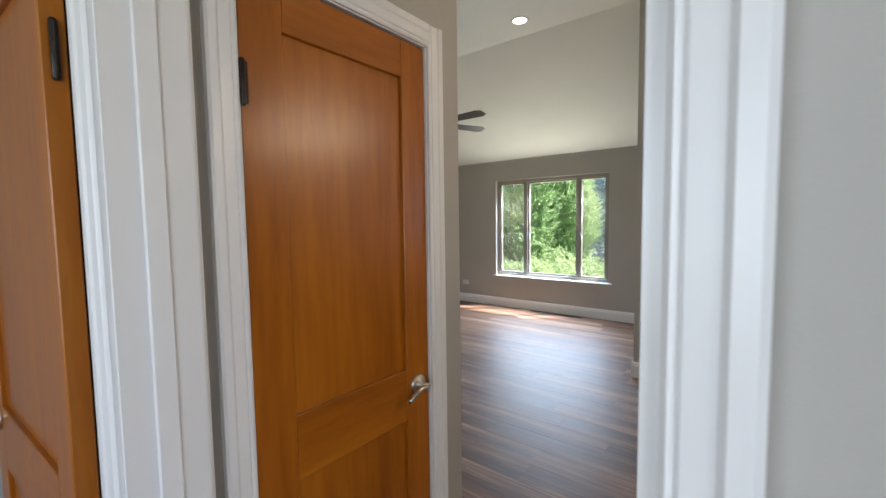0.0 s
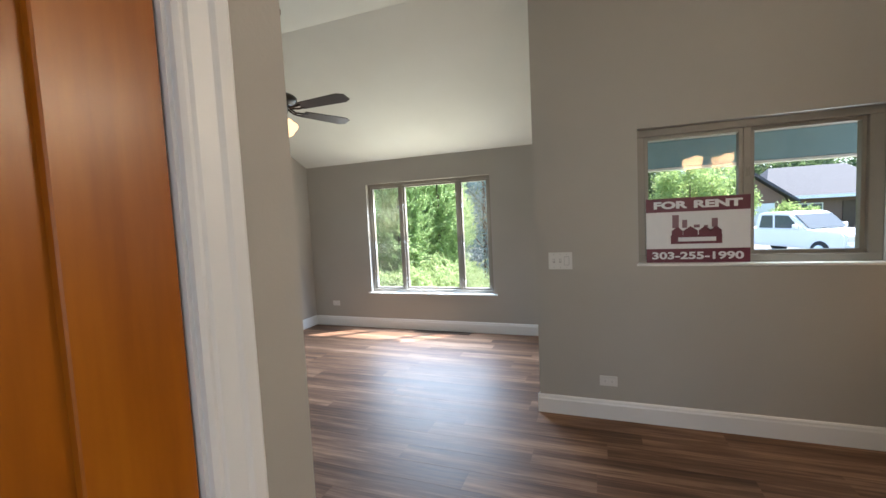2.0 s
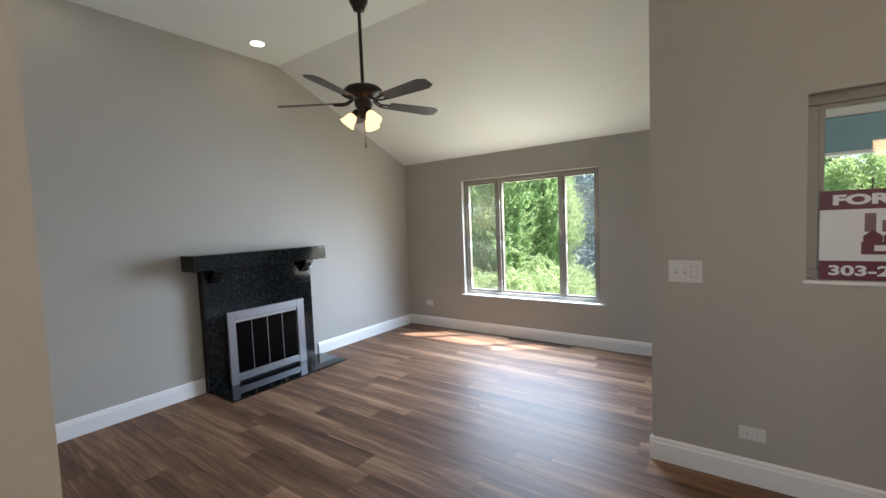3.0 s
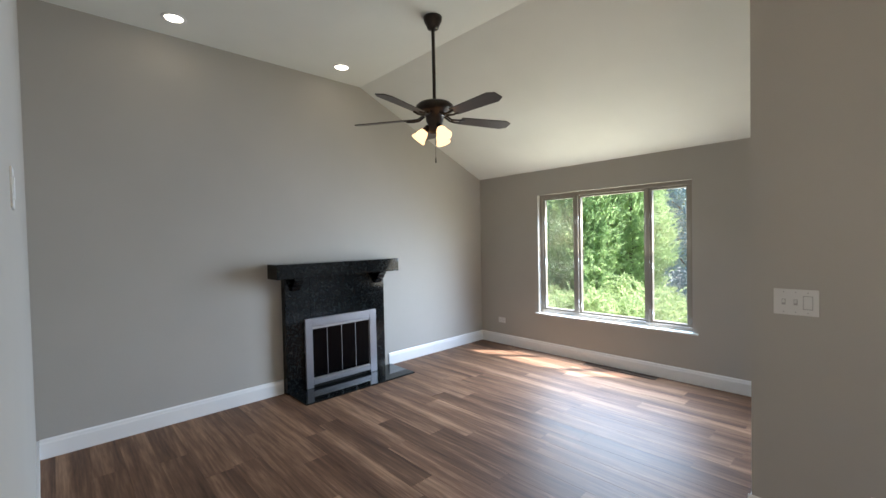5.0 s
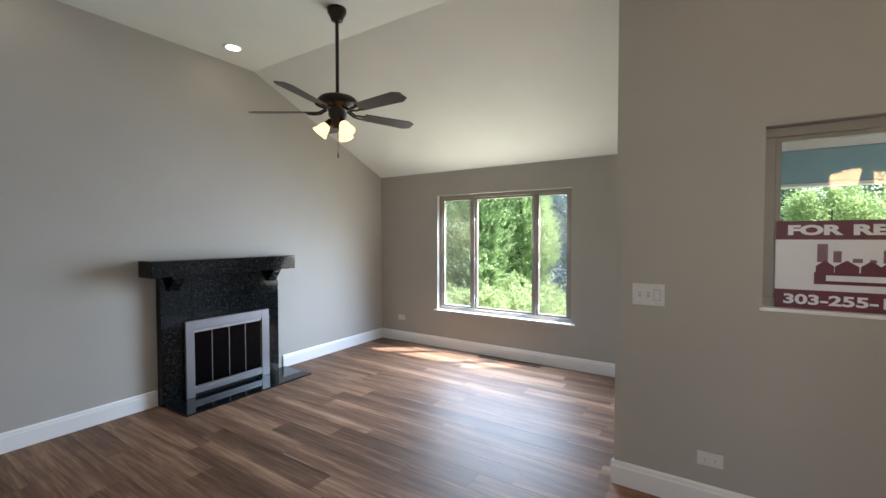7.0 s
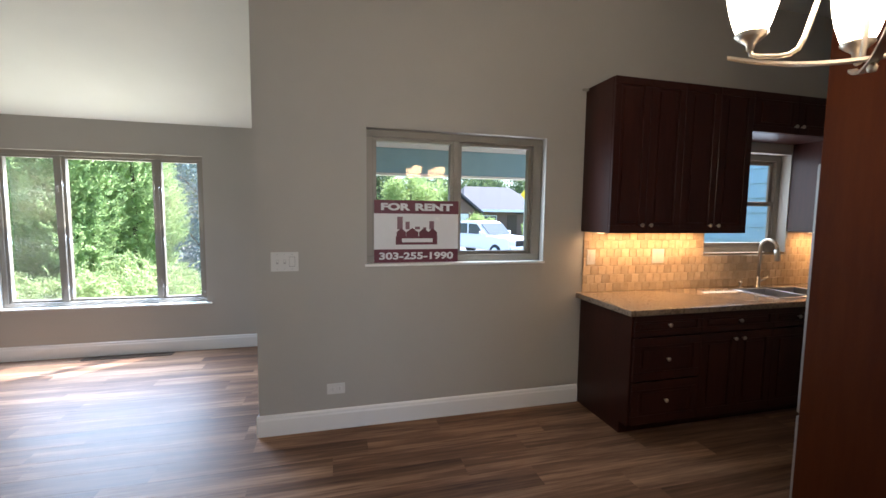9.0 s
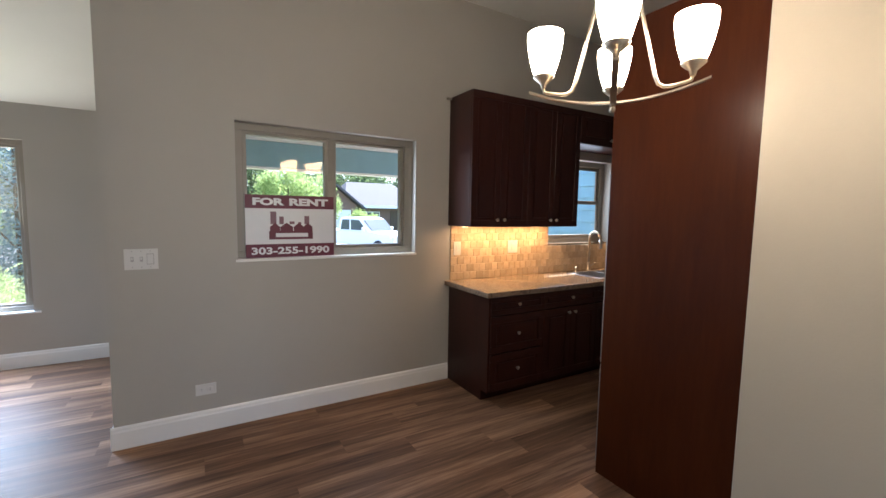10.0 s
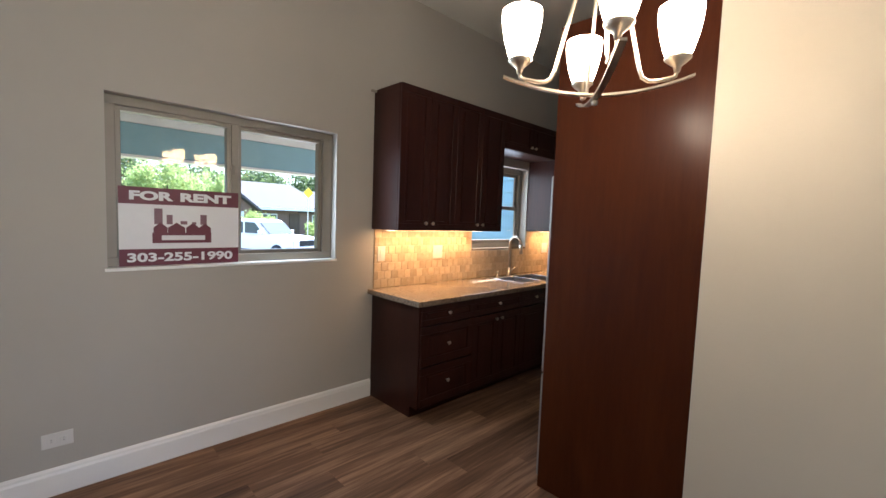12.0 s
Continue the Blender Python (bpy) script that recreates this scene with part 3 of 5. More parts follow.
# fireplace
def fireplace():
    f = thing("fireplace", (WX, 3.765, 0), "black granite fireplace with grey metal glass doors against the wall", "fireplace")
    y0, y1, xf = 3.162, 4.352, -4.520
    oy0, oy1, oz = 3.425, 4.130, 0.66
    for nm, lo, hi in (("surround_leg", (y0, 0), (oy0, 1.20)), ("surround_leg", (oy1, 0), (y1, 1.20)), ("surround_top", (oy0, oz), (oy1, 1.20))):
        part(nm, bx((WX, lo[0], lo[1]), (xf, hi[0], hi[1]), 0.003), BLACK_GRANITE, f)
    part("mantel_shelf", bx((WX, 3.030, 1.190), (-4.365, 4.462, 1.335), 0.006, 2), BLACK_GRANITE, f)
    for yc in (3.265, 4.260):
        prof = [(xf, 1.197), (-4.400, 1.197), (-4.400, 1.165), (-4.425, 1.15), (-4.440, 1.12), (-4.470, 1.10), (-4.485, 1.07), (xf, 1.055)]
        bm = bmesh.new()
        prism(bm, [(x, z) for x, z in prof], "y", yc - 0.045, yc + 0.045)
        part("corbel", bm, BLACK_GRANITE, f)
    part("hearth_slab", bx((xf, 3.175, FZ - 0.004), (-4.130, 4.485, FZ + 0.014), 0.004), BLACK_GRANITE, f)
    part("hearth_slab", bx((WX + 0.016, y1 + 0.002, FZ - 0.004), (xf, 4.485, FZ + 0.014)), BLACK_GRANITE, f)
    fx = xf
    for nm, lo, hi in (("frame_leg", (3.352, 0.030), (3.430, 0.755)), ("frame_leg", (4.125, 0.030), (4.215, 0.755)), ("frame_head", (3.430, 0.665), (4.125, 0.755)), ("frame_rail", (3.430, 0.06), (4.125, 0.115))):
        part(nm, bx((fx, lo[0], lo[1]), (fx + 0.03, hi[0], hi[1]), 0.003), FRAME_GREY, f)
    part("door_track", bx((fx + 0.002, 3.430, 0.640), (fx + 0.022, 4.125, 0.664), 0.002), STEEL, f)
    part("lower_track", bx((fx + 0.002, 3.430, 0.116), (fx + 0.022, 4.125, 0.130), 0.002), STEEL, f)
    ys = [3.431, 3.605, 3.777, 3.950, 4.124]
    for i, (a, b) in enumerate(zip(ys, ys[1:])):
        g = part("glass_door", bx((fx + 0.004, a + 0.002, 0.131), (fx + 0.010, b - 0.002, 0.639)), DARK_GLASS, f)
        part("edge_strip", bx((fx + 0.0105, b - 0.007, 0.133), (fx + 0.014, b - 0.002, 0.637)), FRAME_GREY, g)
    # Black block stands in for the shade in the gap under the lower rail.
    part("vent_shadow", bx((WX + 0.02, 3.430, 0.0), (fx - 0.002, 4.125, 0.06)), MATT_BLACK, f)


fireplace()


# ceiling fan
def ceiling_fan():
    cx, cy = -2.925, 3.775
    f = thing("ceiling_fan", (cx, cy, CZ), "dark bronze five-blade ceiling fan with lit glass shades", "ceiling fan")
    T = Matrix.Translation((cx, cy, 0))
    part("canopy", lathe(bmesh.new(), [(0, CZ), (0.075, CZ), (0.072, CZ - 0.03), (0.05, CZ - 0.07), (0.045, CZ - 0.09), (0.02, CZ - 0.10), (0, CZ - 0.10)], 24, T), BRONZE, f)
    part("downrod", lathe(bmesh.new(), [(0.014, CZ - 0.09), (0.014, 2.66)], 12, T), BRONZE, f)
    part("motor_housing", lathe(bmesh.new(), [(0, 2.675), (0.03, 2.67), (0.045, 2.655), (0.13, 2.64), (0.152, 2.62), (0.152, 2.585), (0.12, 2.565), (0.075, 2.55), (0.07, 2.50), (0.055, 2.47), (0.055, 2.42), (0.04, 2.40), (0, 2.398)], 32, T), BRONZE, f)
    for k in range(5):
        a = 72 * k - 3
        R = T @ Matrix.Translation((0, 0, 2.52)) @ pose(0, 0, 0, 0, 0, a)
        bl = bmesh.new()
        prism(bl, [(0.225, -0.052), (0.63, -0.068), (0.685, -0.040), (0.685, 0.040), (0.63, 0.068), (0.225, 0.052)], "z", 0.002, 0.009)
        bl.transform(R @ pose(0, 0, 0, -12, 0, 0))
        ar = bmesh.new()
        tube(ar, [R @ Vector(p) for p in ((0.09, 0.018, 0.03), (0.14, 0.02, 0.0), (0.19, 0.03, -0.005), (0.25, 0.03, -0.003))], 0.008, 8)
        tube(ar, [R @ Vector(p) for p in ((0.09, -0.018, 0.03), (0.14, -0.02, 0.0), (0.19, -0.03, -0.002), (0.25, -0.03, 0.003))], 0.008, 8)
        iron = part("blade_iron", ar, BRONZE, f)
        part("blade", bl, BLADE, iron)
    for k in range(3):
        R = T @ Matrix.Translation((0, 0, 2.435)) @ pose(0, 0, 0, 0, 0, 120 * k - 12) @ Matrix.Translation((0.075, 0, 0)) @ pose(0, 0, 0, 0, 142, 0)
        soc = part("lamp_socket", lathe(bmesh.new(), [(0, -0.04), (0.02, -0.035), (0.026, 0.0), (0.028, 0.012), (0, 0.014)], 16, R), BRONZE, f)
        part("shade", lathe(bmesh.new(), [(0.0, 0.013), (0.030, 0.014), (0.043, 0.04), (0.050, 0.075), (0.063, 0.105), (0.058, 0.104), (0.045, 0.075), (0, 0.06)], 20, R), FAN_LIT, soc, "lit amber glass shade")
    part("pull_chain", tube(bmesh.new(), [(cx, cy, 2.40), (cx + 0.003, cy, 2.30), (cx + 0.002, cy, 2.215)], 0.0016, 5), BRONZE, f)
    part("pull_knob", lathe(bmesh.new(), [(0, 2.165), (0.006, 2.17), (0.005, 2.20), (0.002, 2.217), (0, 2.217)], 10, Matrix.Translation((cx + 0.002, cy, 0))), BRONZE, f)


ceiling_fan()


# recessed lamps
def can(x, y):
    c = thing("recessed_light", (x, y, CZ), "white recessed ceiling lamp, lit", "ceiling light", "recessed ceiling lamps")
    T = Matrix.Translation((x, y, 0))
    part("trim_ring", lathe(bmesh.new(), [(0.062, CZ - 0.002), (0.066, CZ - 0.008), (0.085, CZ - 0.006), (0.09, CZ - 0.001)], 28, T), TRIM, c)
    part("lens", lathe(bmesh.new(), [(0, CZ - 0.005), (0.04, CZ - 0.005), (0.063, CZ - 0.003)], 24, T), CAN_LIT, c, "glowing lens")


can(-4.265, 2.245)
can(-4.245, 3.705)
can(-1.885, 3.826)


# chandelier
def chandelier():
    cx, cy = 0.737, 1.926
    f = thing("chandelier", (cx, cy, CZ), "brushed nickel chandelier with four lit frosted glass shades", "chandelier")
    T = Matrix.Translation((cx, cy, 0))
    part("canopy", lathe(bmesh.new(), [(0, CZ), (0.065, CZ), (0.06, CZ - 0.02), (0.012, CZ - 0.035), (0, CZ - 0.035)], 24, T), NICKEL, f)
    part("stem", lathe(bmesh.new(), [(0.007, CZ - 0.03), (0.007, 2.42)], 10, T), NICKEL, f)
    part("hub", lathe(bmesh.new(), [(0, 2.44), (0.014, 2.435), (0.02, 2.41), (0.02, 2.37), (0.012, 2.35), (0, 2.345)], 16, T), NICKEL, f)
    base = math.degrees(math.atan2(-0.172, 0.137))
    for k in range(2):
        R = T @ pose(0, 0, 0, 0, 0, base + 90 * k)
        zz = 0.0 if k == 0 else -0.008
        pts = []
        for i in range(25):
            u = -1 + i / 12
            pts.append((0.268 * u, 1.878 + zz + 0.055 * u * u))
        bm = bmesh.new()
        prism(bm, [(x, z) for x, z in pts] + [(x, z + 0.007) for x, z in reversed(pts)], "y", -0.009, 0.009)
        bm.transform(R)
        part("curved_bar", bm, NICKEL, f)
    part("finial", lathe(bmesh.new(), [(0, 1.850), (0.008, 1.853), (0.010, 1.862), (0.006, 1.872), (0, 1.874)], 12, T), NICKEL, f)
    for k in range(4):
        R = T @ pose(0, 0, 0, 0, 0, base + 90 * k)
        pts = [(0.012, 0, 2.40), (0.06, 0, 2.20), (0.118, 0, 1.955), (0.128, 0, 1.930), (0.145, 0, 1.920), (0.165, 0, 1.920), (0.205, 0, 1.928), (0.218, 0, 1.934), (0.221, 0, 1.95)]
        part("arm", tube(bmesh.new(), [R @ Vector(p) for p in pts], 0.0058, 8), NICKEL, f)
        L = R @ Matrix.Translation((0.221, 0, 0))
        cup = part("lamp_cup", lathe(bmesh.new(), [(0, 1.945), (0.008, 1.945), (0.011, 1.96), (0.026, 1.972), (0.036, 1.982), (0.036, 1.986), (0, 1.986)], 20, L), NICKEL, f)
        part("shade", lathe(bmesh.new(), [(0, 1.984), (0.030, 1.985), (0.038, 2.003), (0.049, 2.042), (0.056, 2.080), (0.0585, 2.104), (0.058, 2.124), (0.055, 2.124), (0.053, 2.10), (0.045, 2.05), (0, 2.03)], 28, L), SHADE_LIT, cup, "lit frosted white glass shade")


chandelier()


# kitchen
def knob(parent, x, y, z):
    part("knob", lathe(bmesh.new(), [(0, 0.0), (0.006, 0.001), (0.006, 0.012), (0.014, 0.018), (0.015, 0.024), (0.010, 0.029), (0, 0.030)], 14, Matrix.Translation((x, y, z)) @ pose(0, 0, 0, 90)), NICKEL, parent, "nickel knob")


def raised_front(name, parent, x0, x1, z0, z1, y):
    """A raised-panel front facing -y, its face at y."""
    g = 0.0015
    x0, x1, z0, z1 = x0 + g, x1 - g, z0 + g, z1 - g
    s = min(0.055, (z1 - z0) * 0.28)
    bm = bmesh.new()
    for lo, hi in (((x0, z0), (x1, z0 + s)), ((x0, z1 - s), (x1, z1)), ((x0, z0 + s), (x0 + s, z1 - s)), ((x1 - s, z0 + s), (x1, z1 - s))):
        box(bm, (lo[0], y, lo[1]), (hi[0], y + 0.02, hi[1]), 0.002)
    box(bm, (x0 + s, y + 0.010, z0 + s), (x1 - s, y + 0.018, z1 - s))
    i = min(0.022, (z1 - z0) * 0.1)
    box(bm, (x0 + s + i, y + 0.002, z0 + s + i), (x1 - s - i, y + 0.012, z1 - s - i), 0.006, 2)
    return part(name, bm, CHERRY, parent)


def base_unit(x0, x1, layout, label, top=0.875):
    c = thing("base_cabinet", ((x0 + x1) / 2, 3.85, 0), label, "cabinet", "kitchen base cabinets")
    bm = bmesh.new()
    prism(bm, [(DY, FZ), (3.635, FZ), (3.635, 0.10), (3.552, 0.10), (3.552, top), (DY, top)], "x", x0 + 0.0005, x1 - 0.0005)
    part("carcass", bm, CHERRY, c)
    for kind, a, b, za, zb, kn in layout:
        f = raised_front(kind, c, a, b, za, zb, 3.53)
        for kx, kz in kn:
            knob(f, kx, 3.531, kz)


B = 1.497
base_unit(B, 2.055, [("drawer", B + 0.01, 2.055, 0.725, 0.868, [(1.775, 0.80)]), ("drawer", B + 0.01, 2.055, 0.42, 0.715, [(1.775, 0.565)]), ("drawer", B + 0.01, 2.055, 0.115, 0.41, [(1.775, 0.275)])], "dark cherry base cabinet with three drawers at the counter's end")
base_unit(2.055, 2.71, [("drawer", 2.055, 2.71, 0.725, 0.868, [(2.383, 0.80)]), ("door", 2.055, 2.3825, 0.115, 0.715, [(2.345, 0.67)]), ("door", 2.3825, 2.71, 0.115, 0.715, [(2.42, 0.67)])], "dark cherry base cabinet with a drawer over two doors")
base_unit(2.71, 3.62, [("false_drawer", 2.71, 3.165, 0.725, 0.868, [(2.937, 0.80)]), ("false_drawer", 3.165, 3.62, 0.725, 0.868, [(3.39, 0.80)]), ("door", 2.71, 3.165, 0.115, 0.715, [(3.12, 0.67)]), ("door", 3.165, 3.62, 0.115, 0.715, [(3.21, 0.67)])], "dark cherry sink base cabinet with two doors", 0.705)
base_unit(3.62, 4.4, [("drawer", 3.62, 4.4, 0.725, 0.868, [(4.0, 0.80)]), ("door", 3.62, 4.01, 0.115, 0.715, [(3.97, 0.67)]), ("door", 4.01, 4.4, 0.115, 0.715, [(4.05, 0.67)])], "dark cherry base cabinet past the sink")


def upper_unit(x0, x1, z0, z1, knobs, label, cleat=False):
    c = thing("wall_cabinet", ((x0 + x1) / 2, 4.0, z0), label, "cabinet", "kitchen wall cabinets")
    part("carcass", bx((x0 + 0.0005, 3.822, z0), (x1 - 0.0005, DY, z1), 0.002), CHERRY, c)
    xm = (x0 + x1) / 2
    for a, b, kx in ((x0, xm, knobs[0]), (xm, x1, knobs[1])):
        d = raised_front("door", c, a, b, z0, z1, 3.80)
        knob(d, kx, 3.801, z0 + 0.06)
    if cleat:
        part("cleat", bx((x0 - 0.045, 4.115, z1 - 0.022), (x0 - 0.0005, 4.135, z1 - 0.004), 0.002), VINYL, c, "short pale mounting cleat")


upper_unit(1.474, 2.075, 1.405, 2.497, (1.735, 1.81), "tall dark cherry wall cabinet with two raised-panel doors", True)
upper_unit(2.075, 2.71, 1.405, 2.497, (2.345, 2.42), "tall dark cherry wall cabinet beside the kitchen window")
upper_unit(2.71, 3.62, 2.19, 2.497, (3.13, 3.20), "short dark cherry wall cabinet above the kitchen window")
upper_unit(3.62, 4.4, 1.405, 2.497, (3.97, 4.05), "tall dark cherry wall cabinet past the kitchen window")


def worktop():
    c = thing("worktop", (2.9, 3.82, 0.875), "beige speckled granite worktop with a sink cut-out", "countertop")
    bm = bmesh.new()
    sx0, sx1, sy0, sy1 = 2.86, 3.56, 3.62, 4.02
    box(bm, (1.452, 3.505, 0.8752), (sx0, DY, 0.915), 0.004, 2)
    box(bm, (sx1, 3.505, 0.8752), (4.4, DY, 0.915), 0.004, 2)
    box(bm, (sx0, 3.505, 0.8752), (sx1, sy0, 0.915), 0.0)
    box(bm, (sx0, sy1, 0.8752), (sx1, DY, 0.915), 0.0)
    part("slab", bm, COUNTER, c)
    part("front_edge", bx((1.4485, 3.501, 0.8765), (4.4, 3.5045, 0.9115), 0.001), COUNTER_EDGE, c, "rough darker stone edge")
    part("end_edge", bx((1.4485, 3.505, 0.8765), (1.4515, DY - 0.002, 0.9115), 0.001), COUNTER_EDGE, c, "rough darker stone edge")
    s = thing("kitchen_sink", (3.21, 3.82, 0.9), "stainless steel double-bowl sink set in the worktop", "sink")
    for x0, x1 in ((2.89, 3.20), (3.22, 3.53)):
        b = bmesh.new()
        y0, y1, zt, t = 3.645, 3.985, 0.917, 0.004
        box(b, (x0, y0, 0.7055), (x1, y1, 0.7105))
        box(b, (x0, y0, 0.7105), (x0 + t, y1, zt))
        box(b, (x1 - t, y0, 0.7105), (x1, y1, zt))
        box(b, (x0 + t, y0, 0.7105), (x1 - t, y0 + t, zt))
        box(b, (x0 + t, y1 - t, 0.7105), (x1 - t, y1, zt))
        part("bowl", b, STEEL, s)
    rim = bmesh.new()
    for lo, hi in (((2.85, 3.61), (3.57, 3.645)), ((2.85, 3.985), (3.57, 4.03)), ((2.85, 3.645), (2.89, 3.985)), ((3.53, 3.645), (3.57, 3.985)), ((3.20, 3.645), (3.22, 3.985))):
        box(rim, (lo[0], lo[1], 0.9155), (hi[0], hi[1], 0.920), 0.001)
    part("rim", rim, STEEL, s)
    t = thing("kitchen_faucet", (3.21, 4.06, 0.915), "nickel gooseneck pull-down faucet behind the sink", "faucet")
    x, y = 3.21, 4.06
    part("base", lathe(bmesh.new(), [(0, 0.915), (0.028, 0.915), (0.028, 0.925), (0.02, 0.94), (0.018, 1.0), (0.013, 1.01), (0, 1.012)], 18, Matrix.Translation((x, y, 0))), NICKEL, t)
    pts = [(x, y, 1.0), (x, y, 1.27)] + [(x, y - 0.07 + 0.07 * math.cos(a), 1.27 + 0.07 * math.sin(a)) for a in [math.pi * i / 10 for i in range(1, 10)]] + [(x, y - 0.142, 1.255)]
    part("spout", tube(bmesh.new(), pts, 0.0135, 12), NICKEL, t)
    part("spray_head", tube(bmesh.new(), [(x, y - 0.142, 1.26), (x, y - 0.145, 1.22), (x, y - 0.149, 1.165)], 0.020, 12), NICKEL, t)
    part("lever", tube(bmesh.new(), [(x + 0.018, y, 0.965), (x + 0.05, y, 0.975), (x + 0.10, y - 0.01, 1.005)], 0.007, 8), NICKEL, t)
    d = thing("soap_dispenser", (3.02, 4.065, 0.915), "small nickel soap dispenser beside the faucet", "soap dispenser")
    part("pump", lathe(bmesh.new(), [(0, 0.915), (0.02, 0.915), (0.02, 0.922), (0.01, 0.93), (0.01, 0.955), (0.018, 0.96), (0.018, 0.968), (0, 0.97)], 14, Matrix.Translation((3.02, 4.065, 0))), NICKEL, d)


worktop()


# under-cabinet strips
for x0, x1, watts in ((1.52, 2.66, 1.35), (3.7, 4.3, 0.8)):
    st = thing("under_cabinet_light", ((x0 + x1) / 2, 3.9, 1.405), "slim warm lamp strip under the wall cabinets", "light", "under-cabinet lamps")
    part("housing", bx((x0, 3.99, 1.3992), (x1, 4.03, 1.4045), 0.002), PLASTIC, st)
    part("diffuser", bx((x0 + 0.01, 3.995, 1.3978), (x1 - 0.01, 4.025, 1.399)), LED, st, "glowing diffuser")
    window_light("under_cabinet_lamp", (x0 + x1) / 2, 4.01, 1.396, x1 - x0 - 0.04, 0.03, watts, (1.0, 0.53, 0.20), ((x0 + x1) / 2, 4.05, 0.4))

# refrigerator and its panel
def refrigerator():
    p = thing("refrigerator_cabinet", (1.545, 2.16, 0), "tall dark cherry cabinet surround enclosing the refrigerator", "cabinet")
    part("side_panel", bx((1.545, 1.795, FZ), (1.565, 2.545, 2.528), 0.0015), PANELWOOD, p)
    f = thing("refrigerator", (1.95, 2.2, 0), "stainless steel refrigerator behind the tall panel", "refrigerator")
    part("body", bx((1.572, 1.82, 0.03), (2.42, 2.50, 1.76), 0.006), plain("grey_fridge_side", (0.2, 0.2, 0.21), 0.4), f)
    part("upper_door", bx((1.572, 2.505, 0.665), (2.42, 2.575, 1.76), 0.012, 2), FRIDGE, f)
    part("freezer_drawer", bx((1.572, 2.505, 0.06), (2.42, 2.575, 0.655), 0.012, 2), FRIDGE, f)
    part("handle", tube(bmesh.new(), [(1.66, 2.575, 0.80), (1.66, 2.615, 0.82), (1.66, 2.615, 1.5), (1.66, 2.575, 1.52)], 0.01, 8), STEEL, f)
    part("foot_grille", bx((1.60, 2.48, FZ), (2.40, 2.52, 0.055), 0.003), MATT_BLACK, f)
    part("top_cabinet", bx((1.566, 1.795, 1.82), (2.43, 2.50, 2.528), 0.002), CHERRY, p)


refrigerator()


# sign in the dining window
def letters(name, text, cx, cz, width, height, y, material, parent, fat):
    cu = bpy.data.curves.new("letters", "FONT")
    cu.body, cu.align_x, cu.align_y, cu.offset, cu.extrude = text, "CENTER", "CENTER", fat, 0.004
    tmp = new("letters_source", cu)
    bpy.context.view_layer.update()
    dg = bpy.context.evaluated_depsgraph_get()
    me = bpy.data.meshes.new_from_object(tmp.evaluated_get(dg))
    bpy.data.objects.remove(tmp)
    xs = [v.co.x for v in me.vertices]
    ys = [v.co.y for v in me.vertices]
    sx, sy = width / (max(xs) - min(xs)), height / (max(ys) - min(ys))
    mx, my = (max(xs) + min(xs)) / 2, (max(ys) + min(ys)) / 2
    for v in me.vertices:
        v.co = (cx + (v.co.x - mx) * sx, y - v.co.z * 0.15, cz + (v.co.y - my) * sy)
    me.materials.clear()
    me.materials.append(material)
    ob = new(name, me)
    ob.parent = parent
    ob.matrix_parent_inverse = parent.matrix_basis.inverted()
    return ob


def rent_sign():
    x0, x1, z0, z1, y = -0.143, 0.474, 1.1765, 1.622, 4.196
    s = thing("rental_sign", ((x0 + x1) / 2, y, z0), "white and maroon rental sign leaning on the window sill", "sign")
    part("board", bx((x0, y, z0), (x1, y + 0.004, z1), 0.0008), SIGN_WHITE, s)
    part("header_band", bx((x0, y - 0.0012, 1.527), (x1, y - 0.0002, z1)), SIGN_RED, s)
    part("footer_band", bx((x0, y - 0.0012, z0), (x1, y - 0.0002, 1.272)), SIGN_RED, s)
    letters("lettering", "FOR", (x0 + x1) / 2 - 0.155, 1.575, 0.21, 0.052, y - 0.0022, SIGN_WHITE, s, 0.05)
    letters("lettering", "RENT", (x0 + x1) / 2 + 0.125, 1.575, 0.28, 0.052, y - 0.0022, SIGN_WHITE, s, 0.05)
    letters("phone_number", "303-255-1990", (x0 + x1) / 2, 1.224, 0.545, 0.052, y - 0.0022, SIGN_WHITE, s, 0.032)
    lx = (x0 + x1) / 2
    logo = bmesh.new()
    box(logo, (lx - 0.155, y - 0.0012, 1.305), (lx + 0.15, y - 0.0002, 1.365))
    part("logo_base", logo, SIGN_RED, s)
    for a, b, h in ((-0.145, -0.105, 1.505), (-0.085, -0.055, 1.47), (-0.015, 0.02, 1.435), (0.045, 0.068, 1.43), (0.09, 0.125, 1.475)):
        part("logo_tower", bx((lx + a, y - 0.0012, 1.415), (lx + b, y - 0.0002, h)), SIGN_GREY, s)
    for cx_, r in ((-0.115, 0.034), (-0.035, 0.044), (0.05, 0.036), (0.115, 0.033)):
        bm = bmesh.new()
        prism(bm, [(lx + cx_ - r, 1.365), (lx + cx_ + r, 1.365), (lx + cx_ + r, 1.395), (lx + cx_, 1.425), (lx + cx_ - r, 1.395)], "y", y - 0.0012, y - 0.0002)
        part("logo_house", bm, SIGN_RED, s)
    part("logo_bar", bx((lx - 0.11, y - 0.0022, 1.322), (lx + 0.115, y - 0.0013, 1.350)), SIGN_WHITE, s, "pale bar in the logo")


rent_sign()


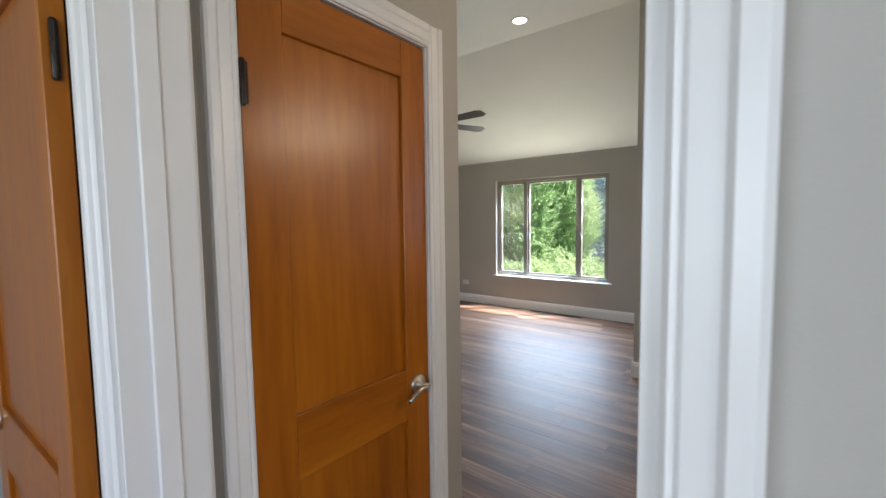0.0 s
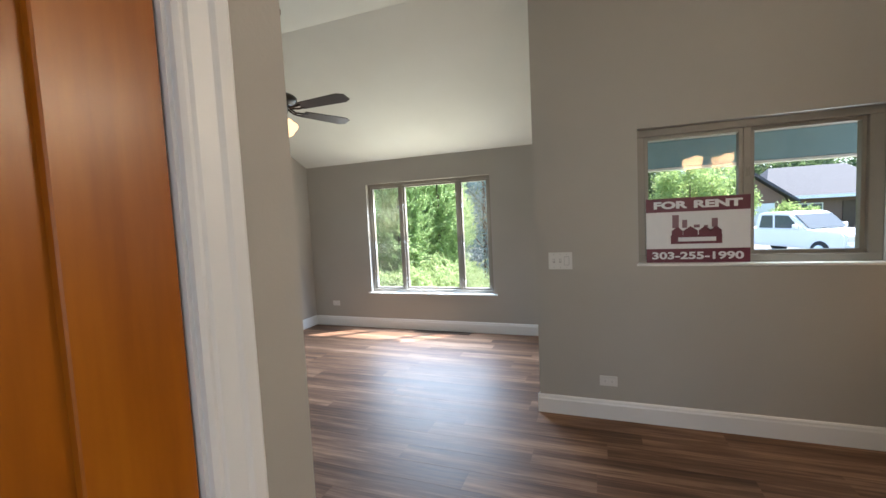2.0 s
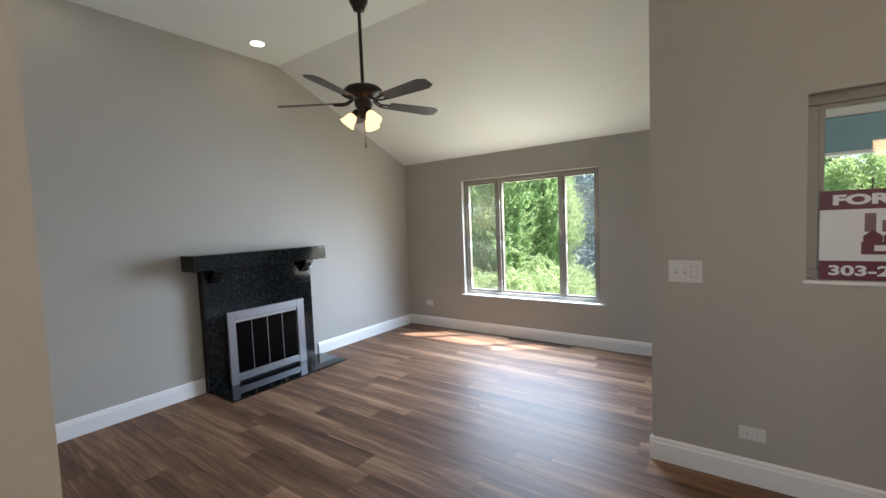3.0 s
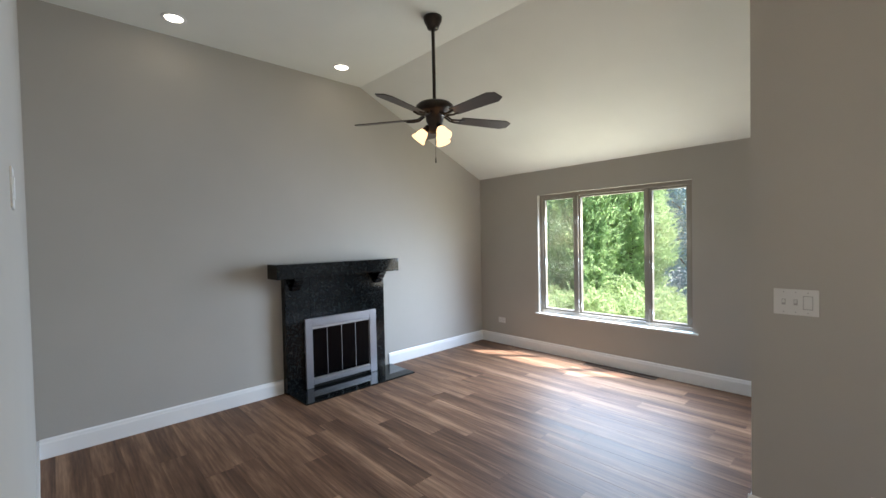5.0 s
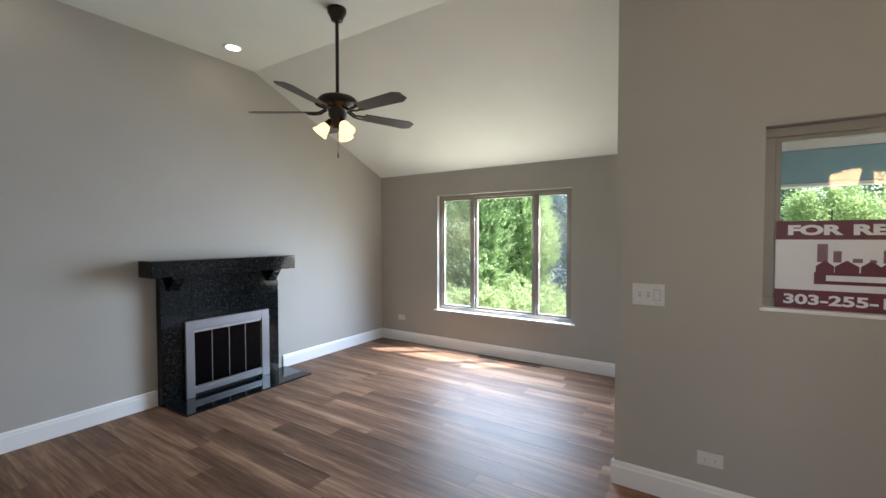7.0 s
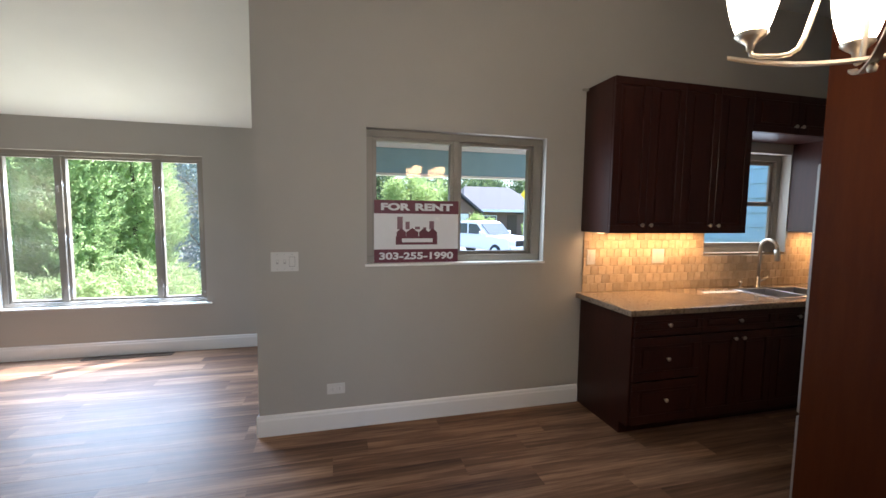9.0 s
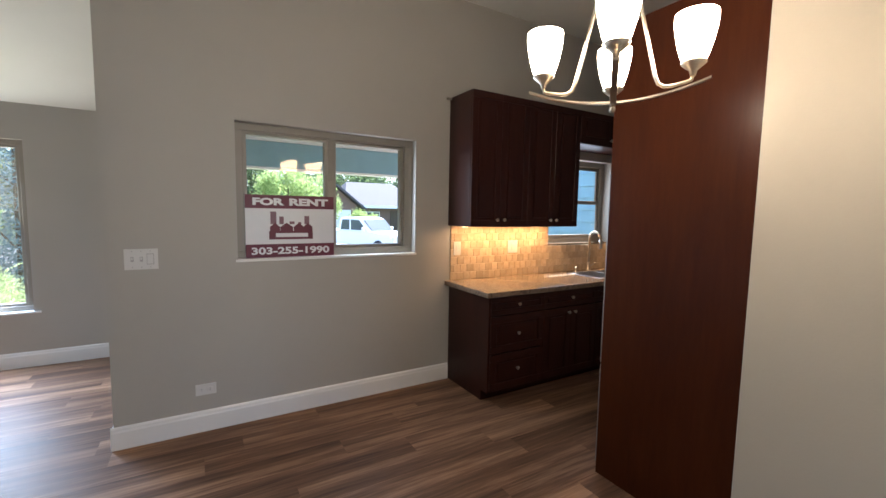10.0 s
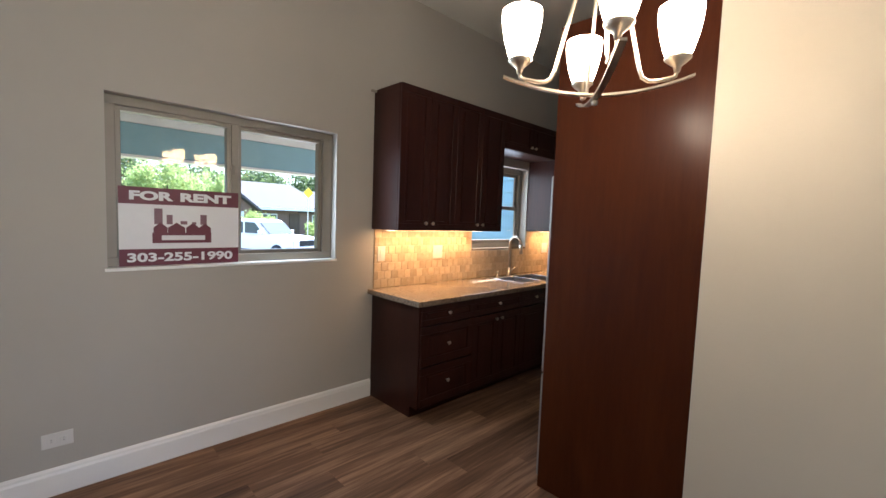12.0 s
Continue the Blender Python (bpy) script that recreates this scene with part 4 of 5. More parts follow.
# plates, outlets, floor vent
def plate(name, label, cat, m, w, h, kind):
    """A cover plate in the plane y=0 of m, facing local -y."""
    p = thing(name, m.translation, label, cat)
    b = bx((-w / 2, -0.006, -h / 2), (w / 2, 0, h / 2), 0.003, 2)
    b.transform(m)
    part("cover", b, PLASTIC, p)
    if kind == "outlet_h":
        for dx in (-0.024, 0.024):
            b = bx((dx - 0.017, -0.0085, -0.013), (dx + 0.017, -0.0055, 0.013), 0.002)
            b.transform(m)
            r = part("receptacle", b, PLASTIC, p)
            for dz in (-0.006, 0.006):
                b = bx((dx - 0.004, -0.0092, dz - 0.0012), (dx + 0.004, -0.0084, dz + 0.0012))
                b.transform(m)
                part("slot", b, PLASTIC_DK, r)
    elif kind == "rocker":
        b = bx((-0.016, -0.009, -0.033), (0.016, -0.0055, 0.033), 0.002)
        b.transform(m)
        part("rocker", b, PLASTIC, p)
    elif kind == "triple":
        for i, dx in enumerate((-0.046, 0.0, 0.046)):
            if i < 2:
                b = bx((dx - 0.005, -0.016, -0.004), (dx + 0.005, -0.005, 0.012), 0.002)
            else:
                b = bx((dx - 0.016, -0.010, -0.030), (dx + 0.016, -0.005, 0.030), 0.002)
            b.transform(m)
            sl = bx((dx - 0.0075, -0.0066, -0.0145), (dx + 0.0075, -0.0058, 0.0145)) if i < 2 else bx((dx - 0.0185, -0.0066, -0.0335), (dx + 0.0185, -0.0058, 0.0335))
            sl.transform(m)
            part("slot", sl, PLATE_GAP, p)
            part("toggle" if i < 2 else "rocker", b, PLASTIC, p)
        for dx in (-0.046, 0, 0.046):
            for dz in (-0.049, 0.049):
                part("screw", lathe(bmesh.new(), [(0.003, 0.0), (0.003, 0.0005), (0, 0.001)], 8, m @ Matrix.Translation((dx, -0.006, dz)) @ pose(0, 0, 0, 90)), PLATE_GAP, p)


plate("light_switch", "white triple light switch plate on the wall", "light switch", Matrix.Translation((-0.732, DY, 1.201)), 0.172, 0.128, "triple")
plate("power_outlet", "white horizontal power outlet low on the wall", "power outlet", Matrix.Translation((-0.412, DY, 0.305)), 0.122, 0.075, "outlet_h")
plate("power_outlet", "white horizontal power outlet near the living room corner", "power outlet", Matrix.Translation((-4.225, WY, 0.36)), 0.122, 0.075, "outlet_h")
plate("light_switch", "white rocker switch on the tile backsplash", "light switch", Matrix.Translation((1.566, DY - 0.012, 1.20)), 0.075, 0.12, "rocker")
plate("power_outlet", "white wide power outlet on the tile backsplash", "power outlet", Matrix.Translation((2.204, DY - 0.012, 1.20)), 0.118, 0.12, "rocker")
plate("power_outlet", "white power outlet on the far tile backsplash", "power outlet", Matrix.Translation((4.0, DY - 0.012, 1.20)), 0.118, 0.12, "rocker")
plate("thermostat", "small white wall plate on the back wall", "thermostat", Matrix.Translation((-2.15, 1.4115, 1.72)) @ pose(0, 0, 0, 0, 0, 180), 0.08, 0.12, "rocker")


def floor_vent():
    v = thing("floor_vent", (-2.47, 6.12, FZ), "dark bronze slotted floor vent by the window wall", "vent")
    x0, x1, y0, y1 = -2.89, -2.08, 6.07, 6.17
    b = bmesh.new()
    for lo, hi in (((x0, y0), (x1, y0 + 0.018)), ((x0, y1 - 0.018), (x1, y1)), ((x0, y0 + 0.018), (x0 + 0.018, y1 - 0.018)), ((x1 - 0.018, y0 + 0.018), (x1, y1 - 0.018))):
        box(b, (lo[0], lo[1], FZ), (hi[0], hi[1], FZ + 0.006), 0.001)
    part("frame", b, BRONZE, v)
    n = 30
    for i in range(n):
        x = x0 + 0.02 + (x1 - x0 - 0.04) * (i + 0.5) / n
        part("slat", bx((x - 0.007, y0 + 0.018, FZ), (x + 0.007, y1 - 0.018, FZ + 0.004)), BRONZE, v)


floor_vent()

# outdoors
GZ = -0.60
structure("ground", bx((-400, -400, GZ - 0.5), (400, 400, GZ)), GRASS, "mown lawn reaching to the horizon", "ground")
structure("porch_floor", bx((-0.76, 4.31, GZ), (3.0, 6.6, -0.10)), CONCRETE, "concrete porch slab", "pavement")
structure("driveway", bx((3.2, 6.6, GZ), (10.5, 14.0, GZ + 0.02)), CONCRETE, "pale concrete driveway", "driveway")
structure("road", bx((-150, 15.0, GZ), (150, 29.0, GZ + 0.01)), ASPHALT, "grey sunlit street", "road")
structure("kerb", bx((-150, 29.0, GZ), (150, 29.25, GZ + 0.14), 0.02), CONCRETE, "concrete kerb along the street", "kerb")
structure("far_driveway", bx((7.6, 29.25, GZ), (10.8, 33.4, GZ + 0.02)), CONCRETE, "pale driveway of the house over the street", "driveway")
pb = thing("porch_beam", (2.0, 6.2, 2.0), "teal painted porch beam under a white soffit", "porch beam")
part("beam", bx((-0.755, 6.16, 2.00), (2.6, 6.30, 2.29), 0.006), TEAL, pb)
part("lower_trim", bx((-0.755, 6.15, 1.975), (2.6, 6.31, 1.998)), SOFFIT, pb)
part("soffit", bx((-0.755, 4.305, 2.44), (2.6, 6.75, 2.50)), SOFFIT, pb)
part("frieze", bx((-0.755, 6.15, 2.291), (2.6, 6.31, 2.44)), SOFFIT, pb)
gw = thing("garage_wing", (5.0, 7, GZ), "teal painted garage side wall beside the porch", "garage")
part("wall", bx((5.25, 4.31, GZ), (5.4, 9.6, 2.9)), TEAL, gw)
for z in [0.0 + 0.2 * i for i in range(14)]:
    b = bmesh.new()
    prism(b, [(5.25, z), (5.235, z), (5.25, z + 0.19)], "y", 4.32, 9.6)
    part("siding_board", b, TEAL, gw)


def foliage(n, centre, size, leaf, droop=0.0, shape="ball", seed=1, slim=0.35):
    """Scatters small folded leaves through clumps inside a crown."""
    rng = np.random.default_rng(seed)
    clumps = []
    for _ in range(max(8, n // 110)):
        while True:
            p = rng.uniform(-1, 1, 3)
            if shape == "cone":
                if p[0] ** 2 + p[1] ** 2 < (0.5 - 0.5 * p[2]) ** 2 + 0.02:
                    break
            elif 0.25 < p @ p < 1:
                break
        clumps.append(p)
    k = rng.integers(0, len(clumps), n)
    verts, faces = [], []
    for i in range(n):
        c = np.array(clumps[k[i]]) + rng.normal(0, 0.13, 3)
        p = np.array(centre) + c * np.array(size)
        d = rng.normal(0, 1, 3)
        d[2] += droop
        d /= np.linalg.norm(d)
        u = np.cross(d, rng.normal(0, 1, 3))
        u /= np.linalg.norm(u) + 1e-9
        s = leaf * rng.uniform(0.6, 1.5)
        b = len(verts)
        verts += [p - d * s, p + u * s * slim, p + d * s, p - u * s * slim]
        faces.append((b, b + 1, b + 2, b + 3))
    return verts, faces


def tree(name, x, y, trunk_h, centre_z, size, n, leaf, material, label, droop=0.0, shape="ball", seed=1, group="", slim=0.35):
    t = thing(name, (x, y, GZ), label, "tree" if trunk_h > 0.6 else "shrub", group)
    rng = np.random.default_rng(seed + 50)
    bm = bmesh.new()
    r = 0.028 * size[2]
    lathe(bm, [(r * 1.5, GZ), (r, GZ + 0.3), (r * 0.7, centre_z), (r * 0.15, centre_z + size[2] * 0.7)], 9, Matrix.Translation((x, y, 0)))
    for k in range(7):
        a, h = rng.uniform(0, 6.28), rng.uniform(0.1, 0.9)
        z = GZ + trunk_h + h * (centre_z - GZ - trunk_h + size[2] * 0.3)
        e = (x + math.cos(a) * size[0] * 0.6, y + math.sin(a) * size[1] * 0.6, z + size[2] * 0.25)
        tube(bm, [(x, y, z), ((x + e[0]) / 2, (y + e[1]) / 2, (z + e[2]) / 2 + 0.1), e], r * 0.25, 5)
    part("trunk", bm, BARK, t)
    v, f = foliage(n, (x, y, centre_z), size, leaf, droop, shape, seed, slim)
    me = bpy.data.meshes.new("crown")
    me.from_pydata([tuple(q) for q in v], [], f)
    me.materials.append(material)
    ob = new("crown", me)
    ob.parent = t
    ob.matrix_parent_inverse = t.matrix_basis.inverted()
    return t


def sprays(n, centre, size, length, lift, spread, seed, leaf=0.034):
    """Feathery conifer sprays: each is an arching stem with slim paired leaflets."""
    rng = np.random.default_rng(seed)
    p = rng.normal(0, 1, (n, 3))
    p /= np.linalg.norm(p, axis=1)[:, None]
    lump = 0.82 + 0.18 * np.sin(5 * p[:, 0] + seed) * np.sin(6 * p[:, 2] + 2 * seed) + rng.normal(0, 0.06, n)
    base = p * (rng.uniform(0.45, 1.0, n) ** 0.5 * lump)[:, None]
    base[:, 2] = np.abs(base[:, 2]) * 2 - 1 if lift < 0.5 else base[:, 2]
    base = base * np.array(size) + np.array(centre)
    d = p * np.array([spread, spread, 0.25]) + np.array([0, 0, lift]) + rng.normal(0, 0.28, (n, 3))
    d /= np.linalg.norm(d, axis=1)[:, None]
    side = np.cross(d, rng.normal(0, 1, (n, 3)))
    side /= np.linalg.norm(side, axis=1)[:, None]
    ln = length * rng.uniform(0.6, 1.3, n)
    verts, faces = [], []
    steps = 9
    for k in range(steps):
        u = (k + 0.5) / steps
        q = base + d * (ln * u)[:, None] + np.array([0, 0, -0.35]) * (ln * u * u)[:, None]
        reach = leaf * (2.3 - 1.7 * u)
        for sgn in (-1, 1):
            tip = q + (d * 0.8 + side * sgn * 0.9 + rng.normal(0, 0.25, (n, 3))) * reach
            across = np.cross(tip - q, p + rng.normal(0, 0.5, (n, 3)))
            across /= np.linalg.norm(across, axis=1)[:, None] + 1e-9
            mid = (q + tip) / 2
            b = sum(len(w) for w in verts)
            verts.append(np.stack([q, mid + across * reach * 0.2, tip, mid - across * reach * 0.2], 1).reshape(-1, 3))
            ids = b + 4 * np.arange(n)
            faces.append(np.stack([ids, ids + 1, ids + 2, ids + 3], 1))
    return np.concatenate(verts), np.concatenate(faces)


def juniper(name, x, y, cz, size, n, length, lift, spread, material, label, seed, leaf=0.034):
    t = thing(name, (x, y, GZ), label, "shrub", "junipers in the garden")
    rng = np.random.default_rng(seed + 90)
    bm = bmesh.new()
    lathe(bm, [(0.09, GZ), (0.06, GZ + 0.3), (0.02, cz + size[2] * 0.5)], 8, Matrix.Translation((x, y, 0)))
    for k in range(8):
        a = rng.uniform(0, 6.28)
        z = GZ + 0.15 + k * 0.1 * size[2]
        tube(bm, [(x, y, z), (x + math.cos(a) * size[0] * 0.3, y + math.sin(a) * size[1] * 0.3, z + 0.12 * lift), (x + math.cos(a) * size[0] * 0.6, y + math.sin(a) * size[1] * 0.6, z + 0.5 * lift)], 0.02, 5)
    part("trunk", bm, BARK, t)
    v, f = sprays(n, (x, y, cz), size, length, lift, spread, seed, leaf)
    me = bpy.data.meshes.new("crown")
    me.from_pydata([tuple(q) for q in v], [], [tuple(int(i) for i in q) for q in f])
    me.materials.append(material)
    ob = new("crown", me)
    ob.parent = t
    ob.matrix_parent_inverse = t.matrix_basis.inverted()
    return t


# shrubs and trees outside the picture window
TALL = "tall feathery bright green juniper outside the picture window"
for k, (x, y, cz, sx, sz) in enumerate(((-7.6, 9.9, 1.3, 1.25, 2.5), (-6.0, 10.6, 1.6, 1.15, 2.7), (-4.95, 9.9, 1.35, 0.90, 2.5), (-4.3, 10.9, 1.7, 0.85, 2.8), (-5.6, 12.4, 1.9, 1.5, 3.0))):
    juniper("juniper", x, y, cz, (sx, 0.95, sz), 4300, 0.34, 1.0, 0.55, LEAF_JUNIPER, TALL, 3 + k)
SPREAD = "low spreading pale green juniper under the picture window"
for k, (x, y, sx, h) in enumerate(((-5.6, 8.1, 1.0, 0.50), (-4.3, 8.5, 1.1, 0.72), (-3.1, 8.2, 1.0, 0.55), (-3.5, 9.5, 1.0, 0.80), (-2.0, 8.9, 0.9, 0.55), (-6.9, 8.5, 1.0, 0.5))):
    juniper("low_juniper", x, y, (h + GZ) / 2 + 0.05, (sx, 0.75, (h - GZ) / 2), 2300, 0.36, 0.28, 1.0, LEAF_LOW, SPREAD, 20 + k)
tree("blue_spruce", -3.7, 13.2, 0.5, 2.0, (1.5, 1.2, 2.9), 20000, 0.07, LEAF_BLUE, "blue-green spruce behind the junipers", -0.2, seed=4, slim=0.2)

# street side
tree("street_tree", 4.4, 28.0, 1.0, 2.0, (1.8, 1.5, 2.0), 15000, 0.09, LEAF_TREE, "broad light green tree across the street", seed=12)
tree("street_tree", 7.2, 30.6, 1.0, 1.9, (1.05, 1.05, 2.0), 8000, 0.09, LEAF_TREE, "young round green tree by the street", seed=11)
for i, (x, y, s) in enumerate(((-6, 50, 3.4), (5, 54, 3.6), (12, 55, 3.7), (17, 53, 3.9), (22, 55, 4.2), (27, 53, 4.0), (34, 54, 4.4), (-16, 50, 4))):
    tree("distant_tree", x, y, 2.0, 3.2, (s * 1.1, s, s * 1.05), 9000, 0.22, LEAF_FAR, "distant dark green tree behind the houses", seed=20 + i, group="distant trees")
tree("hedge_shrub", 10.6, 31.5, 0.2, 0.6, (1.3, 0.9, 0.95), 5000, 0.08, LEAF_TREE, "rounded green shrub before the house", seed=31)
tree("hedge_shrub", 15.2, 31.5, 0.2, 0.5, (1.2, 0.9, 0.8), 4500, 0.08, LEAF_TREE, "rounded green shrub before the house", seed=32)


def hip_roof(x0, x1, y0, y1, z0, z1, inset):
    """A hipped roof over a rectangle, its ridge along x, with a thick eave."""
    bm = bmesh.new()
    ym = (y0 + y1) / 2
    lo = [bm.verts.new(p) for p in ((x0, y0, z0 - 0.18), (x1, y0, z0 - 0.18), (x1, y1, z0 - 0.18), (x0, y1, z0 - 0.18))]
    up = [bm.verts.new(p) for p in ((x0, y0, z0), (x1, y0, z0), (x1, y1, z0), (x0, y1, z0))]
    ra, rb = bm.verts.new((x0 + inset, ym, z1)), bm.verts.new((x1 - inset, ym, z1))
    bm.faces.new(lo)
    for k in range(4):
        bm.faces.new((lo[k], lo[(k + 1) % 4], up[(k + 1) % 4], up[k]))
    bm.faces.new((up[0], up[1], rb, ra))
    bm.faces.new((up[1], up[2], rb))
    bm.faces.new((up[2], up[3], ra, rb))
    bm.faces.new((up[3], up[0], ra))
    bmesh.ops.recalc_face_normals(bm, faces=bm.faces[:])
    return bm


def house_window(h, a, b, y, z0, z1):
    wf = part("window", bx((a, y - 0.05, z0), (b, y - 0.002, z1), 0.01), SOFFIT, h)
    m = (a + b) / 2
    for p, q in ((a + 0.07, m - 0.03), (m + 0.03, b - 0.07)):
        part("pane", bx((p, y - 0.06, z0 + 0.07), (q, y - 0.051, z1 - 0.07)), CAR_GLASS, wf)


def ranch_house():
    h = thing("house", (14, 35, GZ), "tan ranch house with a pale grey hipped roof across the street", "house", "houses across the street")
    part("wall", bx((10.6, 35.0, GZ), (21.5, 43.0, 1.85)), TANBRICK, h)
    part("roof", hip_roof(9.9, 17.6, 34.3, 43.7, 1.95, 4.15, 1.6), SHINGLE, h)
    part("side_roof", hip_roof(15.0, 22.2, 34.9, 43.1, 1.75, 3.7, 2.4), SHINGLE, h)
    part("garage_wall", bx((7.0, 33.4, GZ), (10.6, 38.0, 1.85)), TANBRICK, h)
    part("gable", prism(bmesh.new(), [(6.9, 1.85), (10.7, 1.85), (8.8, 3.35)], "y", 33.4, 37.9), TANBRICK, h)
    part("garage_roof", prism(bmesh.new(), [(6.3, 1.50), (8.8, 3.45), (11.3, 1.50), (11.3, 1.68), (8.8, 3.65), (6.3, 1.68)], "y", 33.0, 38.4), SHINGLE, h)
    gd = part("garage_door", bx((7.5, 33.34, GZ), (10.1, 33.398, 1.55), 0.01), SOFFIT, h)
    for k in range(4):
        part("door_panel", bx((7.6, 33.325, GZ + 0.08 + 0.53 * k), (10.0, 33.339, GZ + 0.53 + 0.53 * k), 0.004), SOFFIT, gd)
    house_window(h, 11.6, 13.2, 35.0, 0.2, 1.45)
    house_window(h, 16.2, 17.8, 35.0, 0.3, 1.45)
    house_window(h, 19.0, 20.6, 35.0, 0.3, 1.45)
    part("front_door", bx((14.2, 34.94, GZ), (15.1, 34.998, 1.5), 0.01), BARK, h)
    part("fascia", bx((9.9, 34.26, 1.74), (17.6, 34.298, 1.95)), SOFFIT, h)


def gabled_house():
    h = thing("house", (-2, 42, GZ), "tan house with a gabled grey roof far across the street", "house", "houses across the street")
    part("wall", bx((-6.5, 40.0, GZ), (1.0, 47.0, 1.9)), TANBRICK, h)
    part("gable", prism(bmesh.new(), [(-6.5, 1.9), (1.0, 1.9), (-2.75, 4.3)], "y", 40.0, 46.9), TANBRICK, h)
    part("roof", prism(bmesh.new(), [(-7.2, 1.5), (-2.75, 4.4), (1.7, 1.5), (1.7, 1.7), (-2.75, 4.62), (-7.2, 1.7)], "y", 39.5, 47.5), SHINGLE, h)
    house_window(h, -5.4, -3.6, 40.0, 0.3, 1.5)
    house_window(h, -1.8, -0.2, 40.0, 0.3, 1.5)


ranch_house()
gabled_house()


def pickup():
    x0, y0, z0 = 4.3, 21.3, GZ + 0.01
    t = thing("pickup_truck", (x0 + 2.6, y0, z0), "white crew-cab pickup truck parked on the street", "truck")
    M = Matrix.Translation((x0 + 2.6, y0, z0)) @ pose(0, 0, 0, 0, 0, -64)

    def put(name, bm, material, parent, label=""):
        bm.transform(M)
        return part(name, bm, material, parent, label)
    W = 0.92
    b = bmesh.new()
    prism(b, [(-2.6, 0.48), (2.45, 0.42), (2.62, 0.52), (2.62, 0.92), (2.50, 1.05), (1.15, 1.12), (-2.6, 1.12)], "y", -W, W)
    bmesh.ops.bevel(b, geom=b.edges[:], offset=0.05, segments=2, affect="EDGES")
    put("body", b, WHITE_CAR, t)
    b = bmesh.new()
    prism(b, [(-1.05, 1.08), (1.25, 1.08), (0.55, 1.72), (0.30, 1.78), (-0.75, 1.78), (-0.95, 1.70)], "y", -W + 0.08, W - 0.08)
    bmesh.ops.bevel(b, geom=b.edges[:], offset=0.05, segments=2, affect="EDGES")
    put("cab", b, WHITE_CAR, t)
    for s in (-1, 1):
        for a in ([(-0.85, 1.16), (-0.22, 1.16), (-0.22, 1.66), (-0.72, 1.66)], [(-0.12, 1.16), (0.92, 1.16), (0.45, 1.64), (-0.12, 1.66)]):
            b = bmesh.new()
            y = s * (W - 0.075)
            prism(b, a, "y", y - 0.006, y + 0.006)
            put("side_window", b, CAR_GLASS, t)
    b = bmesh.new()
    prism(b, [(1.20, 1.17), (1.235, 1.17), (0.665, 1.68), (0.63, 1.68)], "y", -W + 0.16, W - 0.16)
    put("windscreen", b, CAR_GLASS, t)
    for s in (-1, 1):
        for x in (-1.65, 1.75):
            w = put("wheel", lathe(bmesh.new(), [(0, -0.12), (0.2, -0.12), (0.34, -0.11), (0.37, -0.06), (0.37, 0.06), (0.34, 0.11), (0.2, 0.12), (0, 0.12)], 24, Matrix.Translation((x, s * (W - 0.08), 0.37)) @ pose(0, 0, 0, 90)), RUBBER, t)
            put("rim", lathe(bmesh.new(), [(0, -0.128), (0.12, -0.13), (0.2, -0.126), (0.21, -0.121)], 16, Matrix.Translation((x, s * (W - 0.08), 0.37)) @ pose(0, 0, 0, 90 * s)), STEEL, w)
        put("headlight", bx((2.56, s * 0.7 - 0.16, 0.72), (2.635, s * 0.7 + 0.16, 0.92), 0.02), STEEL, t)
        put("mirror", bx((0.85, s * 1.02 - 0.1, 1.12), (0.98, s * 1.02 + 0.1, 1.32), 0.03), WHITE_CAR, t)
    put("grille", bx((2.60, -0.5, 0.66), (2.64, 0.5, 0.92), 0.02), MATT_BLACK, t)
    put("bumper", bx((2.52, -0.9, 0.42), (2.72, 0.9, 0.62), 0.04, 2), STEEL, t)


pickup()
ys = thing("road_sign", (11.0, 25.0, GZ), "yellow diamond road sign on a thin post", "road sign")
part("post", lathe(bmesh.new(), [(0.03, GZ), (0.03, 3.1)], 8, Matrix.Translation((11.0, 25.0, 0))), STEEL, ys)
b = bx((-0.22, -0.01, -0.22), (0.22, 0.01, 0.22), 0.004)
b.transform(Matrix.Translation((11.0, 24.955, 2.78)) @ pose(0, 0, 0, 0, 45, 0))
part("plate", b, YELLOW, ys)
structure("backdrop_hills", bx((-300, 120, GZ), (300, 121, 7)), plain("distant_tree_line", (0.07, 0.10, 0.06), 0.95, 0, 0.15, 0.5), "distant band of trees", "backdrop")

# backsplash tiles
bs = structure("backsplash", bx((1.50, DY - 0.006, 0.915), (KW[0], DY, 1.405)), GROUT, "tumbled travertine tile backsplash in a brick bond", "backsplash")
bs2 = structure("backsplash", bx((KW[1], DY - 0.006, 0.915), (4.4, DY, 1.405)), GROUT, "tumbled travertine tile backsplash past the window", "backsplash")
bs3 = structure("backsplash", bx((KW[0], DY - 0.006, 0.915), (KW[1], DY, 1.19)), GROUT, "tumbled travertine tile backsplash under the window", "backsplash")
TW, TH = 0.0685, 0.0678
tile_me = mesh("tile", bx((-TW / 2, -0.006, -TH / 2), (TW / 2, 0.0, TH / 2), 0.0022), TILE)
cut_me = {}
